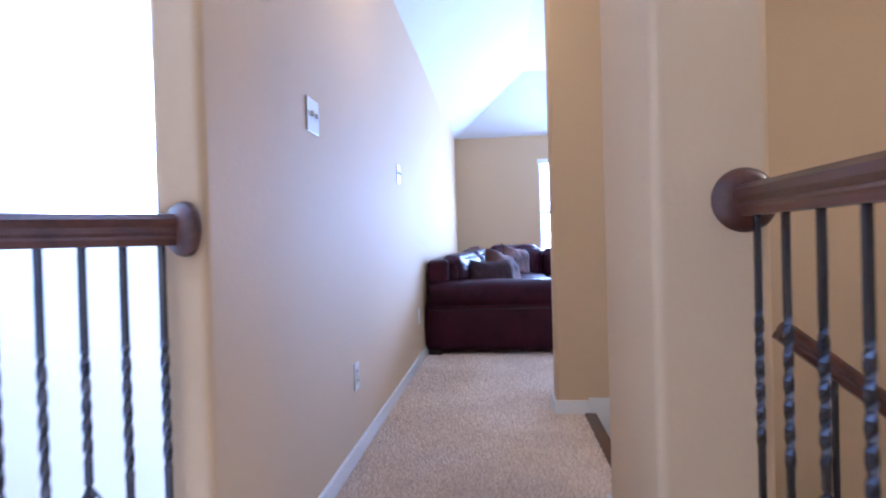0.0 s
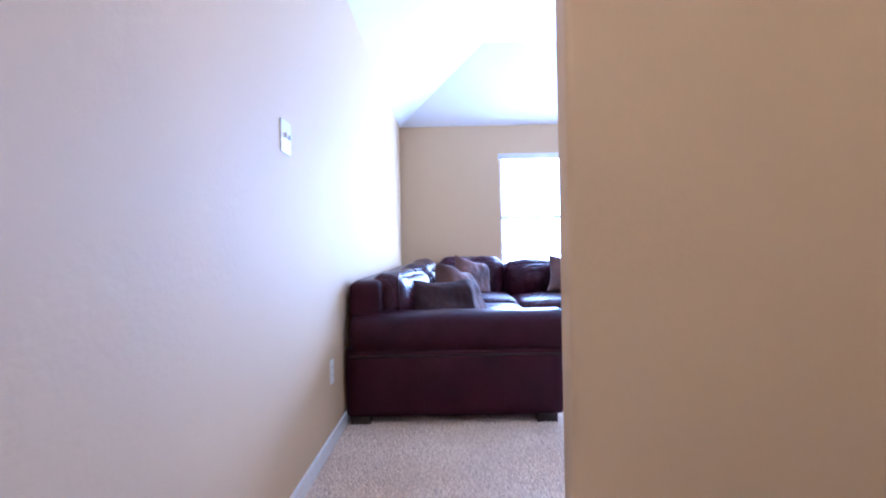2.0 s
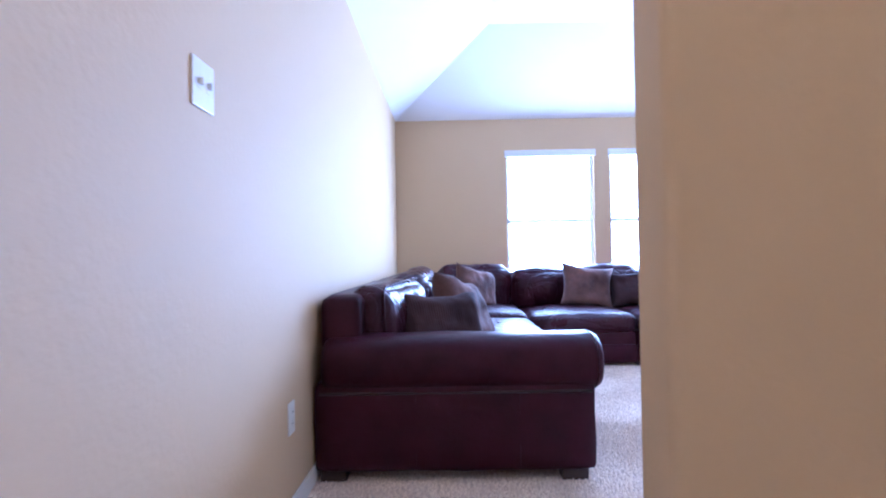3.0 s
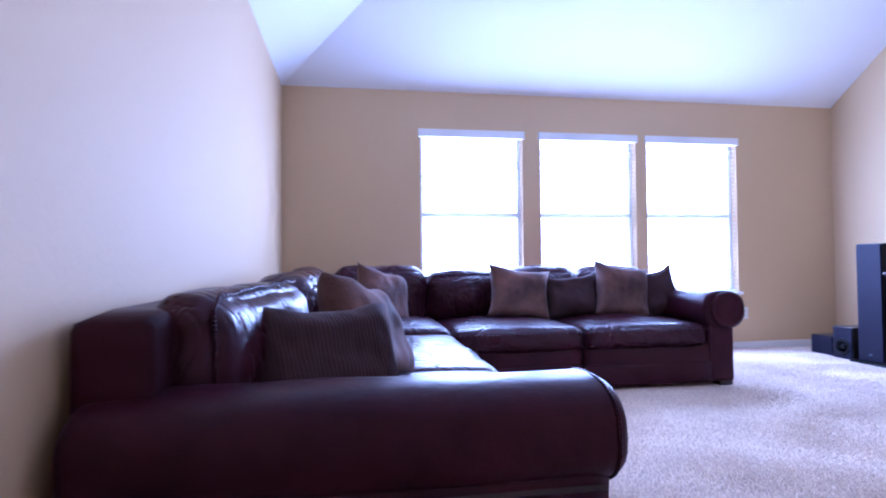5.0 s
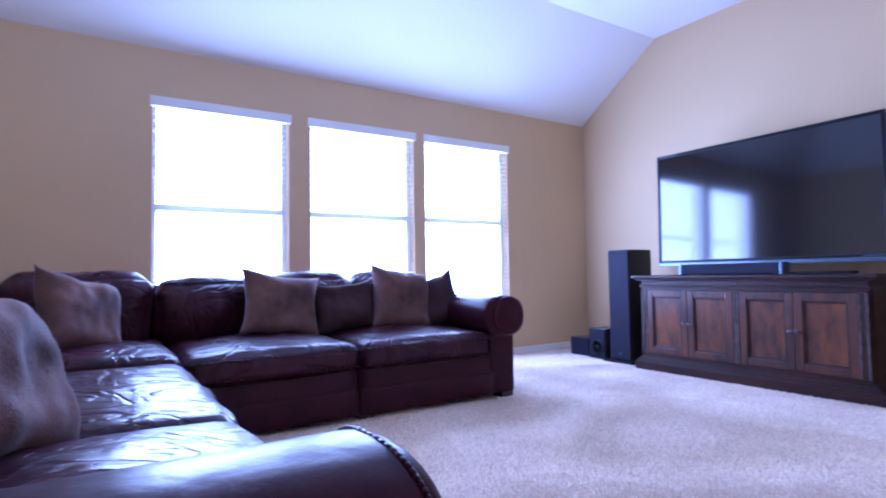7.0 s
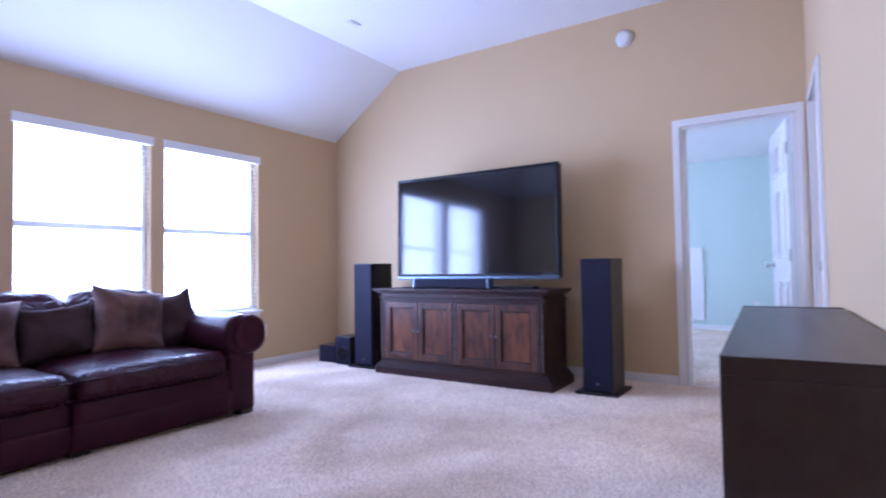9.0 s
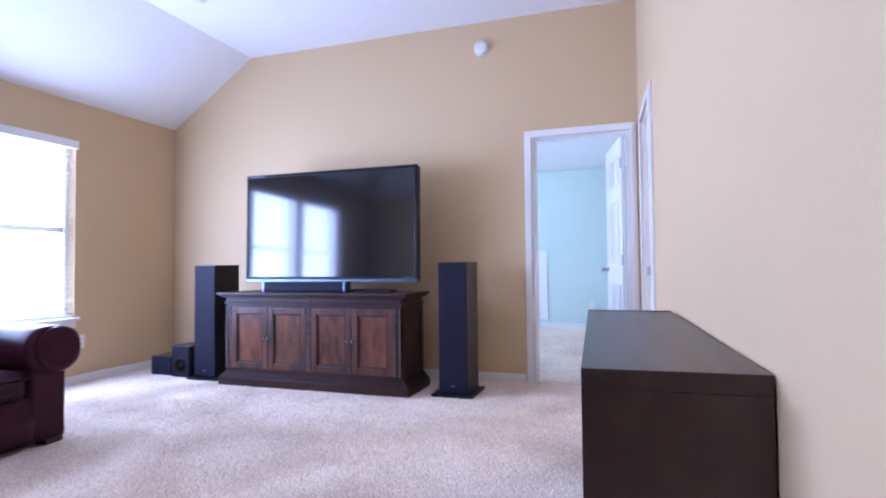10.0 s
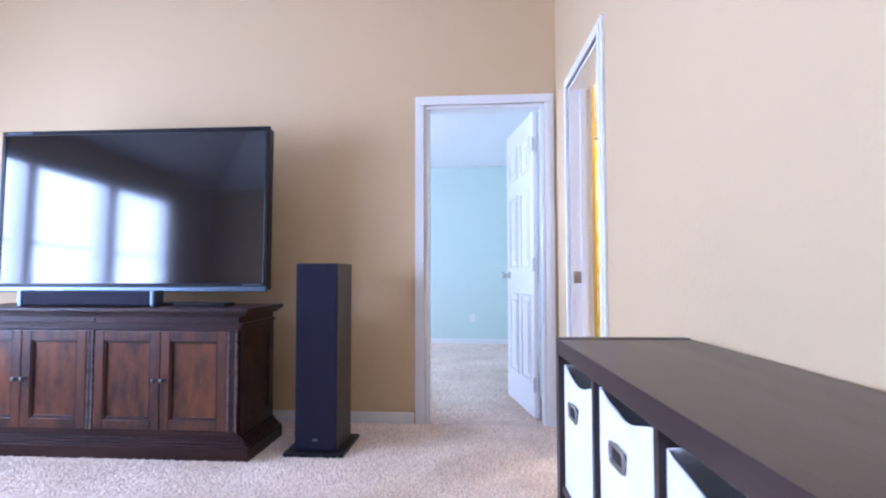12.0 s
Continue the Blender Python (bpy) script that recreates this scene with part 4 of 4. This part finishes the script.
def canvas_bin(x, z, w, h, seed):
    """An open soft-sided bin: sagging front rim, a metal-rimmed hand hole blocked in black."""
    b = thing("storage_bin", "white canvas storage bin with metal hand hole", "storage bin", (x, CY1 - 0.012, z), "bins in the cabinet")
    b.matrix_basis = ASKEW @ b.matrix_basis
    bm = bmesh.new()
    n, d = 14, 0.31
    def sheet(f, name):
        rows_ = [[bm.verts.new(f(i / n, j / n)) for j in range(n + 1)] for i in range(n + 1)]
        for i in range(n):
            for j in range(n):
                bm.faces.new((rows_[i][j], rows_[i + 1][j], rows_[i + 1][j + 1], rows_[i][j + 1]))
    def rim(u):
        return h - 0.026 * math.sin(math.pi * u) - 0.006 * noise.noise(Vector((u * 5, seed, 0)))
    def bulge(u, v):
        return 0.010 * math.sin(math.pi * u) * math.sin(math.pi * v) + 0.004 * noise.noise(Vector((u * 3, v * 3, seed)))
    sheet(lambda u, v: (-w / 2 + w * u, bulge(u, v), rim(u) * v), "front")
    sheet(lambda u, v: (-w / 2 + w * u, -d, h * v), "back")
    sheet(lambda u, v: (-w / 2, -d * (1 - u), h * v), "side")
    sheet(lambda u, v: (w / 2, -d * (1 - u), h * v), "side")
    sheet(lambda u, v: (-w / 2 + w * u, -d * v, 0.002), "floor")
    bmesh.ops.remove_doubles(bm, verts=bm.verts[:], dist=0.0005)
    body = part("body", bm, BIN, b, smooth=True)
    mod = body.modifiers.new("thickness", "SOLIDIFY")
    mod.thickness, mod.offset = 0.004, -1
    bm = bmesh.new()
    zc, hw, hh = h - 0.088, 0.042, 0.019
    rings = []
    for f, yy in ((1.0, 0.011), (1.0, 0.015), (0.74, 0.015), (0.74, 0.009)):
        ring = []
        for k in range(28):
            a = math.tau * k / 28
            c, s = math.cos(a), math.sin(a)
            ring.append(bm.verts.new((math.copysign(abs(c) ** 0.3, c) * (hw - hh * (1 - f)), yy, zc + math.copysign(abs(s) ** 0.3, s) * hh * f)))
        rings.append(ring)
    for p, q in zip(rings, rings[1:]):
        for k in range(28):
            bm.faces.new((p[k], p[(k + 1) % 28], q[(k + 1) % 28], q[k]))
    grip = part("hand_hole_rim", bm, STEEL, b, "metal hand hole rim", True)
    # the canvas is not cut: a black block gives the hole its shade
    part("hand_hole_fill", block(-hw * 0.86, hw * 0.86, 0.0, 0.0105, zc - hh * 0.72, zc + hh * 0.72, bevel=0.004), PLASTIC, b, "black block painting the hand hole's shade")
    return b


for k in range(4):
    for z, h in ((0.0385, 0.330), (0.3995, 0.324)):
        canvas_bin(CX0 + 0.0385 + k * (cell + 0.018) + cell / 2, z, cell - 0.026, h - 0.012 * (k % 2), 3.0 * k + z)

# ---- carpet pile ----
PILE = bpy.data.materials.new("beige carpet pile")
PILE.use_nodes = True
pn, pl = PILE.node_tree.nodes, PILE.node_tree.links.new
pb = pn["Principled BSDF"]
pb.inputs["Roughness"].default_value, pb.inputs["Sheen Weight"].default_value, pb.inputs["Specular IOR Level"].default_value = 0.95, 0.15, 0.1
geo = pn.new("ShaderNodeNewGeometry")
patch = pn.new("ShaderNodeTexNoise")
patch.inputs["Scale"].default_value, patch.inputs["Detail"].default_value = 3.4, 5.0
tone = pn.new("ShaderNodeMath")
tone.operation = "MULTIPLY_ADD"
tone.inputs[1].default_value = 0.55
yarn = pn.new("ShaderNodeMix")
yarn.data_type = "RGBA"
yarn.inputs["A"].default_value, yarn.inputs["B"].default_value = (0.60, 0.45, 0.335, 1), (0.98, 0.83, 0.67, 1)
shift = pn.new("ShaderNodeMath")
shift.operation = "SUBTRACT"
shift.inputs[1].default_value = 0.10
pl(pn.new("ShaderNodeTexCoord").outputs["Object"], patch.inputs["Vector"])
pl(geo.outputs["Random Per Island"], tone.inputs[0])
pl(patch.outputs["Fac"], tone.inputs[2])
pl(tone.outputs["Value"], shift.inputs[0])
pl(shift.outputs["Value"], yarn.inputs["Factor"])
pl(yarn.outputs["Result"], pb.inputs["Base Color"])


def pile(x0, x1, y0, y1, step, height=0.011):
    """Loose three-sided tufts on a jittered grid, brushed to and fro in patches."""
    rng = np.random.default_rng(7)
    gx, gy = np.meshgrid(np.arange(x0, x1, step), np.arange(y0, y1, step))
    n = gx.size
    cx, cy = gx.ravel() + rng.uniform(-0.5, 0.5, n) * step, gy.ravel() + rng.uniform(-0.5, 0.5, n) * step
    way = 2.2 * np.sin(cx * 3.1 + 1.7 * np.sin(cy * 2.3)) + 1.6 * np.sin(cy * 4.3 + cx) + rng.uniform(-0.9, 0.9, n)
    tilt, h, spin = rng.uniform(0.1, 0.5, n) * step, height * rng.uniform(0.55, 1.15, n), rng.uniform(0, 6.28, n)
    co = np.zeros((n, 4, 3))
    for k in range(3):
        co[:, k, 0] = cx + step * 0.62 * np.cos(spin + k * 2.0944)
        co[:, k, 1] = cy + step * 0.62 * np.sin(spin + k * 2.0944)
        co[:, k, 2] = -0.001
    co[:, 3, 0], co[:, 3, 1], co[:, 3, 2] = cx + tilt * np.cos(way), cy + tilt * np.sin(way), h
    tri = (np.arange(n)[:, None, None] * 4 + np.array([[0, 1, 3], [1, 2, 3], [2, 0, 3]])[None]).reshape(-1)
    me = bpy.data.meshes.new("carpet_pile")
    me.vertices.add(n * 4)
    me.vertices.foreach_set("co", co.ravel())
    me.loops.add(tri.size)
    me.loops.foreach_set("vertex_index", tri.astype(np.int32))
    me.polygons.add(tri.size // 3)
    me.polygons.foreach_set("loop_start", np.arange(0, tri.size, 3, dtype=np.int32))
    me.update(calc_edges=True)
    me.materials.append(PILE)
    return tagged(new("carpet_pile", me), "beige cut pile of the carpet, trodden in patches", "carpet", kind="stuff")


pile(XW + 0.02, 0.77, 1.3, YS - 0.12, 0.0125)
pile(XW + 0.02, XE - 0.02, YS - 0.10, YN - 0.02, 0.0135)
pile(XE + 0.13, 9.33, 4.24, 6.2, 0.018)

# ---- wall plates ----


def wall_plate(name, label, m, w, h, kind):
    """A switch or socket plate lying in its own xz plane and facing along -y."""
    o = thing(name, label, "switch" if kind == "switch" else "socket")
    o.matrix_basis = m
    part("plate", block(-w / 2, w / 2, -0.006, 0, -h / 2, h / 2, bevel=0.003), PLATE, o)
    if kind == "switch":
        for x in (-0.023, 0.023):
            part("toggle", block(x - 0.005, x + 0.005, -0.018, -0.005, -0.004, 0.012, bevel=0.002), PLATE, o)
            part("slot", block(x - 0.007, x + 0.007, -0.0066, -0.0055, -0.014, 0.014), PLATE, o)
    else:
        for z in (-0.02, 0.02):
            part("receptacle", block(-0.017, 0.017, -0.008, -0.0055, z - 0.014, z + 0.014, bevel=0.003), PLATE, o)
            for x in (-0.006, 0.006):
                part("slot", block(x - 0.001, x + 0.001, -0.0085, -0.0075, z - 0.003, z + 0.006), PLASTIC, o)
    return o


wall_plate("light_switch", "white double toggle switch plate on the wall", pose(XW, 2.44, 1.355, 0, 0, 90), 0.116, 0.116, "switch")
wall_plate("light_switch", "white double toggle switch plate on the wall", pose(XW, 4.035, 1.352, 0, 0, 90), 0.116, 0.116, "switch")
wall_plate("wall_outlet", "white double wall socket low on the wall", pose(XW, 2.91, 0.350, 0, 0, 90), 0.072, 0.116, "socket")
wall_plate("wall_outlet", "white double wall socket low on the wall", pose(XW, 4.73, 0.36, 0, 0, 90), 0.072, 0.116, "socket")
wall_plate("wall_outlet", "white double wall socket below the window", pose(4.20, YN, 0.355, 0, 0, 0), 0.072, 0.116, "socket")
wall_plate("wall_outlet", "white wall socket on the aqua wall", pose(9.35, 4.80, 0.36, 0, 0, -90), 0.072, 0.116, "socket")

# ---- hall lamp, bedroom panel, shower curtain ----
hall_lamp = thing("ceiling_lamp", "round opal glass hall ceiling lamp", "lamp", (0.15, 2.95, 2.45))
part("canopy", turned(bmesh.new(), (0, 0, 0), (0, 0, -1), [(0, 0.16), (0.02, 0.16), (0.03, 0.15)], 32), STEEL, hall_lamp, smooth=True)
panel = thing("access_panel", "narrow white framed panel on the aqua wall", "panel", (9.35, 5.72, 0.66))
part("frame", boxes((-0.03, 0, -0.25, -0.20, -0.53, 0.53), (-0.03, 0, 0.20, 0.25, -0.53, 0.53), (-0.03, 0, -0.20, 0.20, 0.48, 0.53), (-0.03, 0, -0.20, 0.20, -0.53, -0.48)), TRIM, panel)
part("cover", block(-0.015, 0, -0.20, 0.20, -0.48, 0.48), TRIM, panel)
rod = thing("shower_curtain", "yellow and white shower curtain on a rod", "curtain", (5.95, 2.96, 0))
part("rod", cyl(bmesh.new(), (0, -1.0, 1.99), (0, 1.0, 1.99), 0.012), STEEL, rod)
bm = bmesh.new()
cols = []
for k in range(91):
    y = -0.95 + 1.87 * k / 90
    x = 0.03 * math.sin(k * 0.8) + 0.008 * math.sin(k * 2.1)
    cols.append([bm.verts.new((x * (1 - 0.3 * j / 12), y, 1.96 - 1.86 * j / 12)) for j in range(13)])
for p, q in zip(cols, cols[1:]):
    for j in range(12):
        bm.faces.new((p[j], q[j], q[j + 1], p[j + 1]))
part("cloth", bm, CURTAIN, rod, smooth=True)
